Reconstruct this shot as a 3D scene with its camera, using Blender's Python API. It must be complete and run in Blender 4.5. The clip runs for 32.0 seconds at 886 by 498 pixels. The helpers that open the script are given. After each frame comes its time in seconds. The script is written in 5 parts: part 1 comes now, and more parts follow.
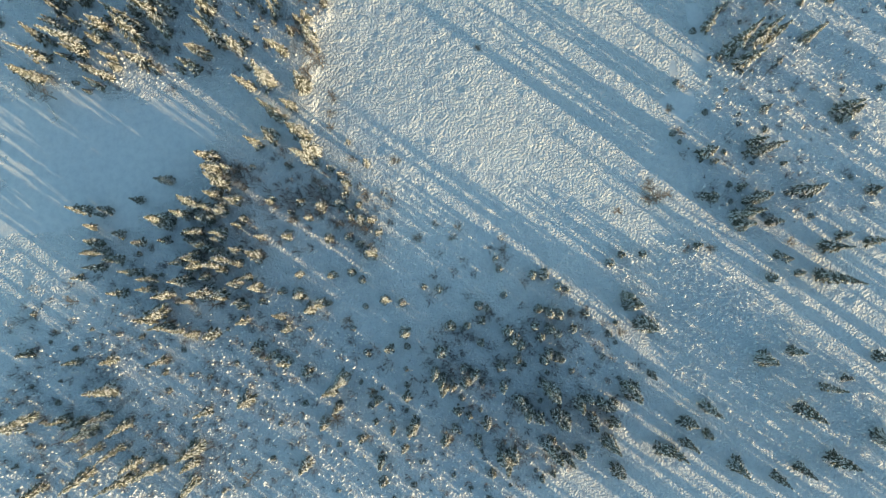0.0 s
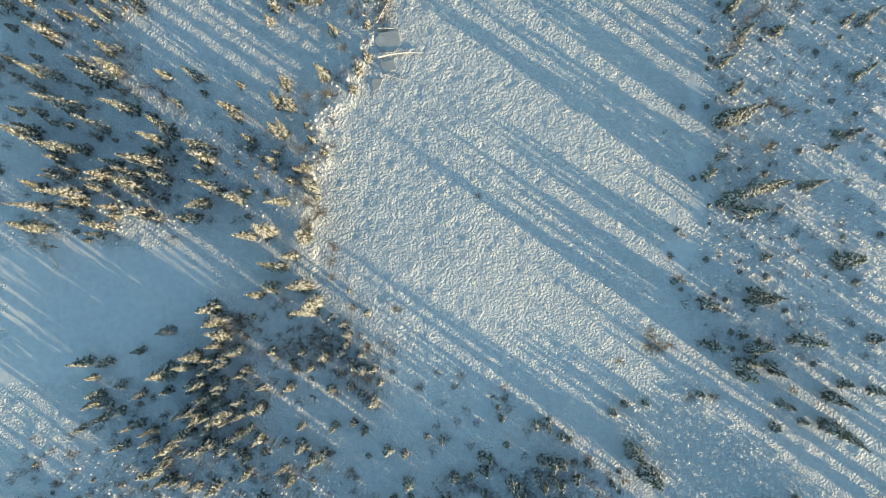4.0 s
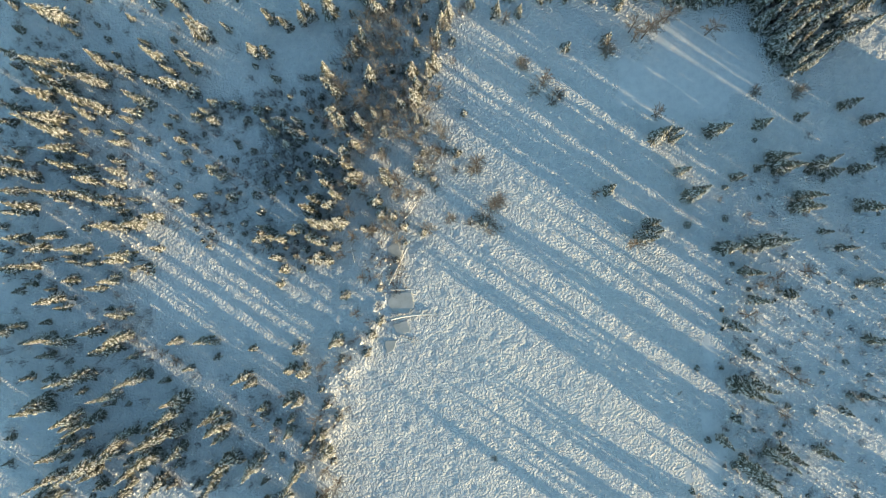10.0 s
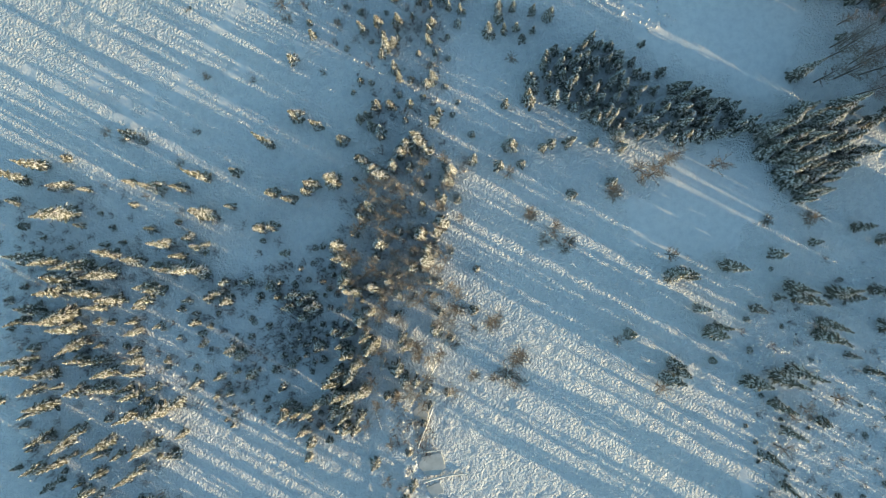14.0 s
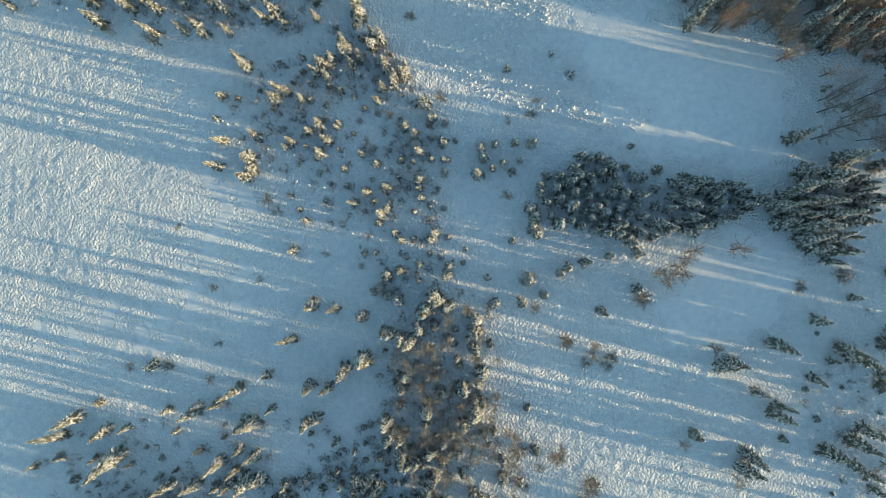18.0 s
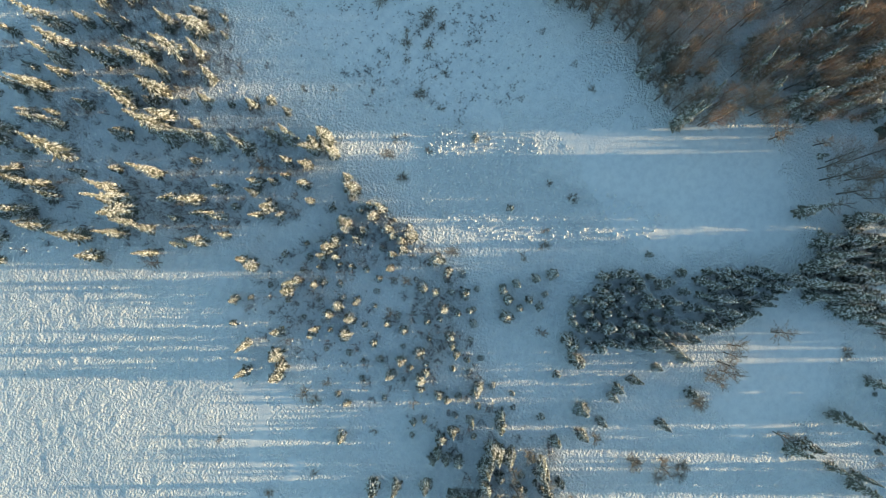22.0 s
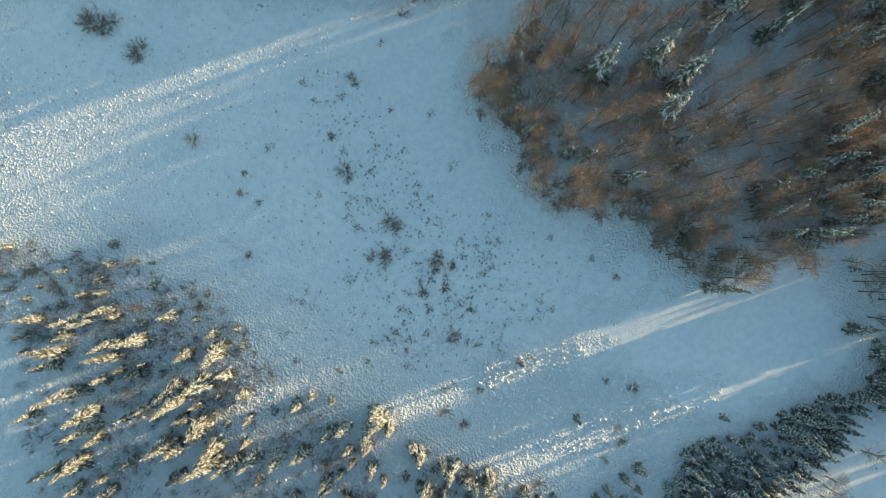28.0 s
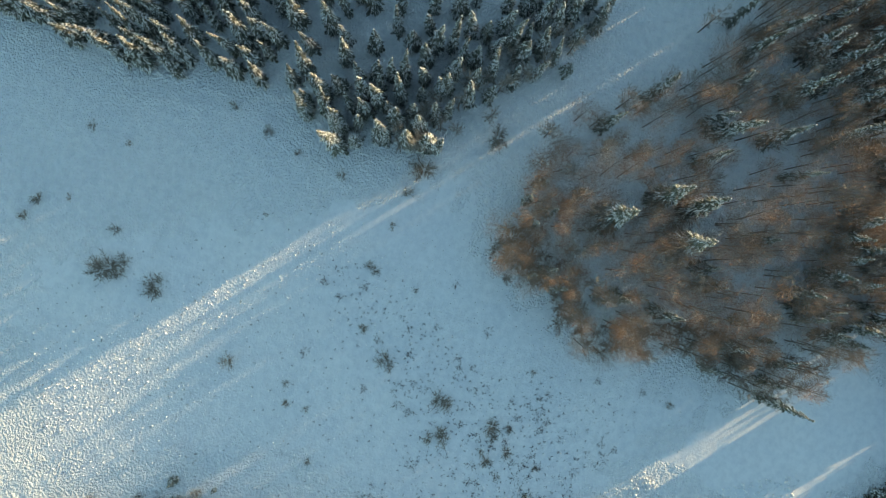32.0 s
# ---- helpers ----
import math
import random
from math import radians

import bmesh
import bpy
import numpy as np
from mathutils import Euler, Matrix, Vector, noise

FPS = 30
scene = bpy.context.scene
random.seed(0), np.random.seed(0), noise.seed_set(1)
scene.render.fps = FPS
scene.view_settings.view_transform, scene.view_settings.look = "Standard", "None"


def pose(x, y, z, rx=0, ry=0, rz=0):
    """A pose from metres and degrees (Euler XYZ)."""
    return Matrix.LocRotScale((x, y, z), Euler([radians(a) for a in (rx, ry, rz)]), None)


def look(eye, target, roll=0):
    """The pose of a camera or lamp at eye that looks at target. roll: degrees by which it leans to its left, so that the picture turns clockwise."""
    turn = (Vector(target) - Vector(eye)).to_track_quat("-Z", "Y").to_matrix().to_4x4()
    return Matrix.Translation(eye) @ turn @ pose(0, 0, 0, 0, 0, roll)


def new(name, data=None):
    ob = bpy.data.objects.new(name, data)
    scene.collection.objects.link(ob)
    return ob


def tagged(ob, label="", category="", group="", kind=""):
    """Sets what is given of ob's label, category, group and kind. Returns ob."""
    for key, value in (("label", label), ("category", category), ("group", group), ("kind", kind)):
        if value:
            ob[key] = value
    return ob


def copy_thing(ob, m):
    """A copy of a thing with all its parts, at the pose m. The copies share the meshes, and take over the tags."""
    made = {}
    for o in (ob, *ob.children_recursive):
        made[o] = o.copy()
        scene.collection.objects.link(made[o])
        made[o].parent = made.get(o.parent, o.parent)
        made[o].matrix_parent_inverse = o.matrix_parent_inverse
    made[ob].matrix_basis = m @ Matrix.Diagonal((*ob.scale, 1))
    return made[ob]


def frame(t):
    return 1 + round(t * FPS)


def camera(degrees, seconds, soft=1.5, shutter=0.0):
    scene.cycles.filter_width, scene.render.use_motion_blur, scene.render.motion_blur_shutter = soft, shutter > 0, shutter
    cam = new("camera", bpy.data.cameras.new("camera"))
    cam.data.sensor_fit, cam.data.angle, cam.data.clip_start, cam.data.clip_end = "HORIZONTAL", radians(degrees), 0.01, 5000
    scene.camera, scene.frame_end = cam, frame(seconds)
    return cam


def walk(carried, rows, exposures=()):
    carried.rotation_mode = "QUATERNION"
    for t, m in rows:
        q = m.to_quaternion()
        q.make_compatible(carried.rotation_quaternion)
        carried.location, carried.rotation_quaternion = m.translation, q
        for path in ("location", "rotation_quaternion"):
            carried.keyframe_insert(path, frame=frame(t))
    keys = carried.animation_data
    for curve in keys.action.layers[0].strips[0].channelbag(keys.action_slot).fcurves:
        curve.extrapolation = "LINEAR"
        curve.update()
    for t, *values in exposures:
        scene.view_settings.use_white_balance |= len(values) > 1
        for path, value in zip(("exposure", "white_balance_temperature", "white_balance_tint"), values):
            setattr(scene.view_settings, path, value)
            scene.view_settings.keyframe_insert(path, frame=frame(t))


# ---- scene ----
cam = camera(71.30, 32.0, soft=0.7)
PATH = [
    (0.0, pose(-4.077, -0.097, 99.096, 1.397, 2.179, -6.832)),
    (0.5, pose(-3.641, 2.182, 99.045, 1.505, 2.222, -6.905)),
    (1.0, pose(-3.222, 4.496, 99.032, 1.520, 2.286, -7.025)),
    (1.5, pose(-2.788, 7.044, 99.052, 1.609, 2.326, -7.118)),
    (2.0, pose(-2.397, 9.810, 99.122, 1.583, 2.348, -7.137)),
    (2.5, pose(-2.037, 12.883, 99.235, 1.666, 2.333, -7.252)),
    (3.0, pose(-1.745, 16.184, 99.367, 1.764, 2.317, -7.336)),
    (3.5, pose(-1.514, 19.536, 99.508, 1.732, 2.278, -7.438)),
    (5.5, pose(-2.104, 33.878, 100.092, 1.775, 1.501, -7.385)),
    (6.0, pose(-1.581, 37.711, 100.141, 1.668, 1.603, -7.530)),
    (6.5, pose(-0.960, 41.525, 100.172, 1.398, 1.732, -7.616)),
    (7.0, pose(-0.285, 45.395, 100.210, 1.243, 1.902, -7.791)),
    (7.5, pose(0.364, 49.218, 100.219, 1.123, 2.012, -8.003)),
    (8.0, pose(0.911, 53.010, 100.277, 0.866, 2.074, -8.141)),
    (8.5, pose(1.335, 56.932, 100.365, 0.710, 2.091, -8.199)),
    (9.0, pose(1.580, 60.835, 100.352, 0.369, 2.031, -8.333)),
    (9.5, pose(1.650, 64.823, 100.286, 0.132, 1.896, -8.453)),
    (10.0, pose(1.620, 68.751, 100.180, -0.193, 1.669, -8.526)),
    (10.5, pose(1.548, 72.650, 100.066, -0.392, 1.516, -8.631)),
    (11.0, pose(1.487, 76.385, 99.998, -0.735, 1.241, -8.661)),
    (11.5, pose(1.524, 79.932, 99.937, -0.877, 1.034, -8.702)),
    (12.0, pose(1.694, 83.052, 99.812, -0.922, 1.005, -8.901)),
    (12.5, pose(2.012, 85.920, 99.681, -0.720, 1.105, -9.801)),
    (13.0, pose(2.544, 88.586, 99.510, -0.464, 1.291, -11.179)),
    (13.5, pose(3.145, 91.042, 99.473, -0.262, 1.507, -12.548)),
    (14.0, pose(3.703, 93.528, 99.443, 0.070, 1.729, -14.135)),
    (14.5, pose(4.268, 96.027, 99.369, 0.250, 1.881, -15.646)),
    (16.5, pose(7.142, 108.147, 98.804, -0.202, 2.283, -23.331)),
    (17.0, pose(8.008, 111.455, 98.661, -0.423, 2.294, -25.305)),
    (17.5, pose(8.898, 114.722, 98.520, -0.609, 2.267, -27.244)),
    (18.0, pose(9.757, 117.852, 98.360, -0.833, 2.171, -28.996)),
    (18.5, pose(10.534, 120.879, 98.249, -0.834, 2.014, -30.889)),
    (19.0, pose(11.201, 123.647, 98.107, -0.793, 1.853, -32.511)),
    (19.5, pose(11.773, 126.266, 97.933, -0.473, 1.595, -34.266)),
    (20.0, pose(12.278, 128.800, 97.726, -0.196, 1.293, -35.846)),
    (20.5, pose(12.952, 131.314, 97.556, 0.049, 1.022, -37.473)),
    (21.0, pose(13.835, 133.863, 97.390, 0.363, 0.844, -39.246)),
    (21.5, pose(14.869, 136.374, 97.229, 0.539, 0.711, -40.795)),
    (22.0, pose(16.117, 138.953, 97.111, 0.766, 0.625, -42.463)),
    (22.5, pose(17.569, 141.533, 97.002, 0.782, 0.567, -44.029)),
    (23.0, pose(19.296, 144.105, 96.882, 0.836, 0.549, -45.677)),
    (23.5, pose(21.162, 146.642, 96.806, 0.764, 0.552, -47.168)),
    (24.0, pose(23.129, 149.265, 96.702, 0.727, 0.495, -48.750)),
    (24.5, pose(25.021, 152.111, 96.638, 0.557, 0.287, -50.125)),
    (25.0, pose(26.946, 155.072, 96.611, 0.448, 0.029, -51.684)),
    (25.5, pose(28.933, 157.966, 96.597, 0.434, -0.217, -53.375)),
    (27.5, pose(37.869, 167.757, 96.066, 0.345, -0.682, -59.633)),
    (28.0, pose(40.117, 169.986, 96.002, 0.378, -0.816, -61.206)),
    (28.5, pose(42.497, 172.238, 95.947, 0.543, -0.907, -62.814)),
    (29.0, pose(44.986, 174.410, 95.973, 0.504, -0.997, -64.311)),
    (29.5, pose(47.702, 176.714, 96.014, 0.517, -1.136, -65.864)),
    (30.0, pose(50.534, 179.034, 95.985, 0.325, -1.312, -67.316)),
    (30.5, pose(53.592, 181.296, 95.893, 0.231, -1.447, -68.803)),
    (31.0, pose(56.793, 183.398, 95.812, 0.096, -1.504, -70.283)),
    (31.5, pose(59.938, 185.289, 95.757, -0.152, -1.544, -71.617)),
    (32.0, pose(63.150, 187.154, 95.706, -0.209, -1.613, -73.098)),
]
EXPOSURE = [
    (0.0, 1.20, 7600, -3),
    (14.0, 1.28, 7600, -3),
    (24.0, 1.42, 7850, -3),
    (32.0, 1.53, 8400, -3),
]
walk(cam, PATH, EXPOSURE)

# ---- world, sun and exposure ----
SUN_AZ, SUN_EL = radians(-42.0), radians(6.6)      # towards the sun, from the x axis; height over the horizon
world = bpy.data.worlds.new("winter_sky")
scene.world = world
world.use_nodes = True
wn = world.node_tree.nodes
sky = wn.new("ShaderNodeTexSky")
sky.sky_type, sky.sun_disc = "NISHITA", False
sky.sun_elevation, sky.sun_rotation = SUN_EL, math.pi / 2 - SUN_AZ
world.node_tree.links.new(sky.outputs[0], wn["Background"].inputs[0])
sky.air_density, sky.dust_density, sky.ozone_density = 1.0, 0.4, 2.5
wn["Background"].inputs[1].default_value = 0.15
sun_data = bpy.data.lights.new("sun", "SUN")
sun_data.energy, sun_data.angle, sun_data.color = 2.85, radians(0.5), (1.0, 0.77, 0.52)
sun = new("sun", sun_data)
sun.matrix_world = look((math.cos(SUN_AZ) * math.cos(SUN_EL) * 200, math.sin(SUN_AZ) * math.cos(SUN_EL) * 200, math.sin(SUN_EL) * 200), (0, 0, 0))


# ---- materials ----
def material(name, rough=0.8):
    m = bpy.data.materials.new(name)
    m.use_nodes = True
    m.node_tree.nodes["Principled BSDF"].inputs["Roughness"].default_value = rough
    return m, m.node_tree, m.node_tree.nodes["Principled BSDF"]


def noise_node(t, scale, detail=4.0, rough=0.6):
    c = t.nodes.new("ShaderNodeTexCoord")
    n = t.nodes.new("ShaderNodeTexNoise")
    n.inputs["Scale"].default_value, n.inputs["Detail"].default_value, n.inputs["Roughness"].default_value = scale, detail, rough
    t.links.new(c.outputs["Object"], n.inputs["Vector"])
    return n.outputs["Fac"]


def ramp(t, fac, stops):
    r = t.nodes.new("ShaderNodeValToRGB")
    e = r.color_ramp.elements
    while len(e) < len(stops):
        e.new(0.5)
    for el, (p, c) in zip(e, stops):
        el.position, el.color = p, (*c, 1)
    t.links.new(fac, r.inputs[0])
    return r.outputs[0]


def blend(t, fac, a, b, mode="MIX"):
    m = t.nodes.new("ShaderNodeMix")
    m.data_type, m.blend_type = "RGBA", mode
    if hasattr(fac, "links"):
        t.links.new(fac, m.inputs["Factor"])
    else:
        m.inputs["Factor"].default_value = fac
    t.links.new(a, m.inputs["A"])
    t.links.new(b, m.inputs["B"])
    return m.outputs["Result"]


def bump(t, b, pairs):
    last = None
    for fac, strength, dist in pairs:
        n = t.nodes.new("ShaderNodeBump")
        n.inputs["Strength"].default_value, n.inputs["Distance"].default_value = strength, dist
        t.links.new(fac, n.inputs["Height"])
        if last:
            t.links.new(last, n.inputs["Normal"])
        last = n.outputs["Normal"]
    t.links.new(last, b.inputs["Normal"])


def snow_ground(name, lump, ripple):
    """Old snow: tussocks and wind ripples as fine relief, faint dirty and bluish patches."""
    m, t, b = material(name, 0.65)
    big, mid, fine = noise_node(t, 0.06, 3), noise_node(t, 0.9, 5), noise_node(t, 6.0, 4)
    c = ramp(t, big, [(0.3, (0.80, 0.82, 0.85)), (0.7, (0.88, 0.88, 0.88))])
    d = ramp(t, mid, [(0.25, (0.86, 0.87, 0.89)), (0.6, (1, 1, 1))])
    t.links.new(blend(t, 1.0, c, d, "MULTIPLY"), b.inputs["Base Color"])
    b.inputs["Specular IOR Level"].default_value = 0.2
    bump(t, b, [(noise_node(t, 2.5, 2.2, 0.5), 1.0, lump), (mid, 0.5, ripple), (fine, 0.35, 0.03)])
    return m


def plain(name, stops, scale, rough=0.85, vary=0.25, bumps=None):
    m, t, b = material(name, rough)
    c = ramp(t, noise_node(t, scale, 4), stops)
    o = t.nodes.new("ShaderNodeObjectInfo")
    r = ramp(t, o.outputs["Random"], [(0, (1 - vary,) * 3), (1, (1 + vary * 0.4,) * 3)])
    t.links.new(blend(t, 1.0, c, r, "MULTIPLY"), b.inputs["Base Color"])
    b.inputs["Specular IOR Level"].default_value = 0.2
    if bumps:
        bump(t, b, [(noise_node(t, bumps[0], 3), bumps[1], bumps[2])])
    return m


SNOW = snow_ground("hummocky_snow", 0.64, 0.14)
CALM_SNOW = snow_ground("wind_smoothed_snow", 0.05, 0.05)
WOOD_SNOW = snow_ground("forest_floor_snow", 0.50, 0.13)
FIELD_SNOW = snow_ground("field_snow_over_tufts", 0.20, 0.09)
TREE_SNOW = plain("lying_snow", [(0.3, (0.78, 0.79, 0.81)), (0.7, (0.88, 0.88, 0.88))], 3.0, 0.7, 0.06, (9.0, 0.4, 0.05))
BOUGH_SNOW = plain("broken_snow_on_boughs", [(0.40, (0.06, 0.065, 0.045)), (0.44, (0.30, 0.29, 0.26)), (0.47, (0.82, 0.82, 0.83)), (0.8, (0.88, 0.88, 0.88))], 7.0, 0.75, 0.12, (12.0, 0.5, 0.05))
NEEDLES = plain("frosted_needles", [(0.36, (0.042, 0.052, 0.036)), (0.48, (0.085, 0.09, 0.065)), (0.56, (0.14, 0.14, 0.115)), (0.60, (0.68, 0.67, 0.66))], 11.0, 0.85, 0.35)
BARK = plain("spruce_bark", [(0.3, (0.06, 0.045, 0.035)), (0.7, (0.16, 0.12, 0.09))], 5.0, 0.9, 0.2, (14.0, 0.6, 0.03))
BIRCH_BARK = plain("birch_bark", [(0.42, (0.07, 0.058, 0.05)), (0.56, (0.17, 0.15, 0.13)), (0.72, (0.50, 0.46, 0.41))], 4.0, 0.8, 0.2)
TWIGS = plain("bare_twigs", [(0.3, (0.11, 0.075, 0.056)), (0.7, (0.22, 0.15, 0.11))], 1.2, 0.9, 0.3)
BIRCH_TWIGS = plain("hazy_birch_twigs", [(0.38, (0.20, 0.175, 0.16)), (0.47, (0.29, 0.175, 0.12)), (0.55, (0.26, 0.16, 0.115)), (0.63, (0.21, 0.18, 0.16))], 0.22, 0.9, 0.2)
BRUSH_TWIGS = plain("grey_brush_twigs", [(0.3, (0.11, 0.10, 0.105)), (0.55, (0.21, 0.19, 0.195)), (0.72, (0.5, 0.49, 0.49))], 1.6, 0.9, 0.3)
RIMED = plain("rimed_twigs", [(0.3, (0.17, 0.14, 0.115)), (0.55, (0.33, 0.285, 0.245)), (0.75, (0.66, 0.64, 0.62))], 1.6, 0.9, 0.3)
DEADWOOD = plain("dead_wood", [(0.3, (0.16, 0.13, 0.10)), (0.7, (0.34, 0.29, 0.23))], 3.0, 0.85, 0.2, (10.0, 0.5, 0.02))
ICE = plain("snowed_ice", [(0.3, (0.46, 0.47, 0.46)), (0.7, (0.66, 0.66, 0.65))], 0.6, 0.45, 0.05, (2.0, 0.2, 0.03))


# ---- helpers for meshes ----
def mesh_of(name, verts, faces, mat):
    me = bpy.data.meshes.new(name)
    me.from_pydata(verts, [], faces)
    me.materials.append(mat)
    return me


def part(name, me, parent, label=""):
    ob = new(name, me)
    ob.parent = parent
    return tagged(ob, label=label) if label else ob


def side(ax, ay, px, py, qx, qy):
    """How far points stand from the line p-q."""
    dx, dy = qx - px, qy - py
    t = np.clip(((ax - px) * dx + (ay - py) * dy) / (dx * dx + dy * dy), 0, 1)
    return np.hypot(ax - px - t * dx, ay - py - t * dy)


def inside(ax, ay, poly, soft):
    """1 inside the outline, 0 outside, with a soft edge."""
    inn, dist = np.zeros(ax.shape, bool), np.full(ax.shape, 1e9)
    for (px, py), (qx, qy) in zip(poly, poly[1:] + poly[:1]):
        dist = np.minimum(dist, side(ax, ay, px, py, qx, qy))
        if py != qy:
            inn ^= ((py > ay) != (qy > ay)) & (ax < (qx - px) * (ay - py) / (qy - py) + px)
    s = np.where(inn, dist, -dist)
    return np.clip(0.5 + s / soft, 0, 1)


rng = np.random.default_rng(7)
TABLE = rng.random((256, 256))
TABLE2, TABLE3, TABLE4 = rng.random((256, 256)), rng.random((256, 256)), rng.random((256, 256))


def smooth_noise(x, y):
    xi, yi = np.floor(x).astype(int), np.floor(y).astype(int)
    u, v = x - xi, y - yi
    u, v = u * u * (3 - 2 * u), v * v * (3 - 2 * v)
    g = lambda a, b: TABLE[a & 255, b & 255]
    return (g(xi, yi) * (1 - u) + g(xi + 1, yi) * u) * (1 - v) + (g(xi, yi + 1) * (1 - u) + g(xi + 1, yi + 1) * u) * v - 0.5


def humps(x, y, cell, keep):
    """Rounded snow humps, one or none in a cell."""
    best = np.zeros(x.shape)
    xi, yi = np.floor(x / cell).astype(int), np.floor(y / cell).astype(int)
    for i in (-1, 0, 1):
        for j in (-1, 0, 1):
            a, b = (xi + i) & 255, (yi + j) & 255
            cx, cy = (xi + i + TABLE[a, b]) * cell, (yi + j + TABLE2[a, b]) * cell
            size = cell * (0.42 + 0.4 * TABLE3[a, b])
            d = np.hypot(x - cx, (y - cy) * (0.8 + 0.4 * TABLE4[b, a])) / size
            h = np.clip(1 - d * d, 0, 1) * (0.35 + 0.65 * TABLE4[a, b]) * (TABLE3[b, a] < keep)
            best = np.maximum(best, h)
    return best


# ---- the plan: outlines on the ground ----
GROVE = [[24.3, 121.3], [32.0, 120.7], [37.5, 115.9], [42.0, 111.3], [49.9, 105.1], [53.5, 100.2], [42.0, 101.7], [34.3, 104.6], [27.8, 108.7], [22.1, 114.4]]
RIGHT_GROVE = [[54.5, 100.5], [61.1, 101.9], [67.8, 99.6], [66.6, 93.5], [60.4, 89.2], [55.3, 88.4], [53.2, 96.2]]
MIXED = [[86.5, 172.9], [69.8, 176.6], [63.9, 174.8], [62.7, 166.6], [57.9, 164.2], [55.4, 157.0], [57.5, 151.6], [60.8, 145.1], [57.5, 134.7], [58.9, 126.6], [65.0, 121.9], [69.3, 113.7], [121.6, 128.9], [116.5, 145.2], [109.2, 150.5], [98.9, 156.7]]
MIXED2 = [[69.9, 110.6], [76.1, 105.6], [71.2, 101.8], [66.8, 106.0]]
NORTH = [[80.2, 259.8], [78.8, 251.5], [77.8, 243.2], [77.7, 233.4], [80.6, 222.6], [80.2, 215.3], [78.0, 209.2], [73.2, 204.2], [76.4, 199.7], [76.9, 190.7], [84.2, 189.3], [91.0, 182.2], [95.9, 178.1], [104.5, 171.5], [108.4, 170.8]]
MEADOW = [[-19.6, 54.1], [-10.2, 61.2], [-8.9, 71.3], [6.6, 82.1], [20.0, 71.7], [32.0, 59.8], [37.9, 50.7], [34.7, 28.3], [29.2, 15.4], [15.8, 9.9], [3.2, 17.8], [-14.1, 25.6], [-24.4, 32.4]]
LEFTFIELD = [[-62.9, 142.2], [-24.7, 134.2], [-25.5, 125.1], [-38.8, 120.3], [-51.7, 126.7], [-64.0, 136.7]]
SMOOTH = [[42.2, 142.4], [67.2, 119.9], [58.8, 103.3], [37.7, 118.9]]
OPENFIELD = [[42.1, 247.5], [76.1, 186.6], [62.7, 174.2], [55.4, 160.1], [54.5, 134.4], [32.5, 152.6], [21.4, 176.5], [24.1, 207.9], [11.6, 230.6]]
WEST_POND = [[-77.8, 35.0], [-65.2, 35.7], [-46.6, 30.5], [-42.1, 24.7], [-48.0, 18.0], [-57.0, 13.5], [-80.0, 13.5]]
EAST_EDGE = [[36.9, 52.7], [41.1, 47.5], [39.6, 31.3], [35.1, 19.2], [27.9, 12.9], [32.9, 28.5]]
WEST_WOOD = [[-71.5, 97.7], [-54.1, 97.0], [-44.1, 84.9], [-49.8, 77.2], [-53.2, 65.4], [-37.1, 49.9], [-28.2, 45.9], [-25.7, 36.3], [-42.8, 34.9], [-69.3, 36.5], [-78.1, 43.3]]
SOUTH_WOOD = [[-61.7, 5.7], [-40.8, 6.9], [-28.9, -3.8], [-17.2, -14.2], [1.6, -9.2], [14.9, -10.7], [20.2, -18.5], [16.8, -30.6], [-1.9, -37.7], [-47.1, -32.9], [-84.3, -29.0], [-82.6, -12.4]]
EAST_WOOD = [[44.8, 72.7], [72.4, 77.8], [60.5, -0.3], [37.2, 2.6], [31.5, 12.4], [38.2, 27.8], [43.0, 54.5]]
CROSS_WOOD = [[-16.3, 154.7], [6.3, 159.4], [13.5, 150.5], [15.8, 134.1], [7.0, 127.0], [7.9, 105.1], [-6.3, 86.1], [-20.1, 94.6], [-4.8, 115.2], [-6.0, 126.7]]
NORTH_WEST_WOOD = [[1.2, 223.3], [8.5, 215.5], [10.2, 203.3], [11.4, 191.8], [8.8, 175.1], [14.4, 163.7], [1.5, 160.2], [-20.8, 174.1], [-40.2, 190.2]]
BANK = [[-25.1, 30.7], [-24.2, 36.1], [-22.8, 41.0], [-21.0, 45.9], [-19.0, 50.3], [-15.9, 54.0], [-12.7, 58.2], [-11.9, 64.2], [-10.5, 69.2], [-7.7, 73.4]]
BIRCH_BRAKE = [[-9.3, 107.9], [4.6, 107.8], [2.0, 89.8], [-4.8, 74.4], [-9.1, 71.5], [-14.8, 80.1], [-13.4, 96.6]]
BOG_RIM = [[-23.5, 52.7], [-15.3, 58.1], [-11.6, 71.7], [-9.3, 68.5], [-11.4, 59.5], [-17.8, 53.8], [-20.8, 44.9], [-24.8, 36.2], [-27.1, 40.2]]
TUFTS = [[56.5, 199.9], [58.6, 189.0], [45.0, 173.5], [51.0, 162.7], [48.3, 149.2], [29.2, 154.8], [13.7, 172.3], [17.2, 184.2], [36.9, 181.0], [45.8, 193.9]]
SPARSE = [[37.5, 245.0], [65.8, 205.0], [53.8, 190.4], [46.3, 160.2], [52.5, 143.4], [30.8, 155.7], [20.2, 185.8], [16.9, 213.8], [10.1, 229.7]]
POND_BRUSH = [[-42.1, 20.0], [-26.1, 20.8], [-15.2, 11.1], [-16.9, 4.0], [-31.6, 4.8], [-42.4, 8.9]]
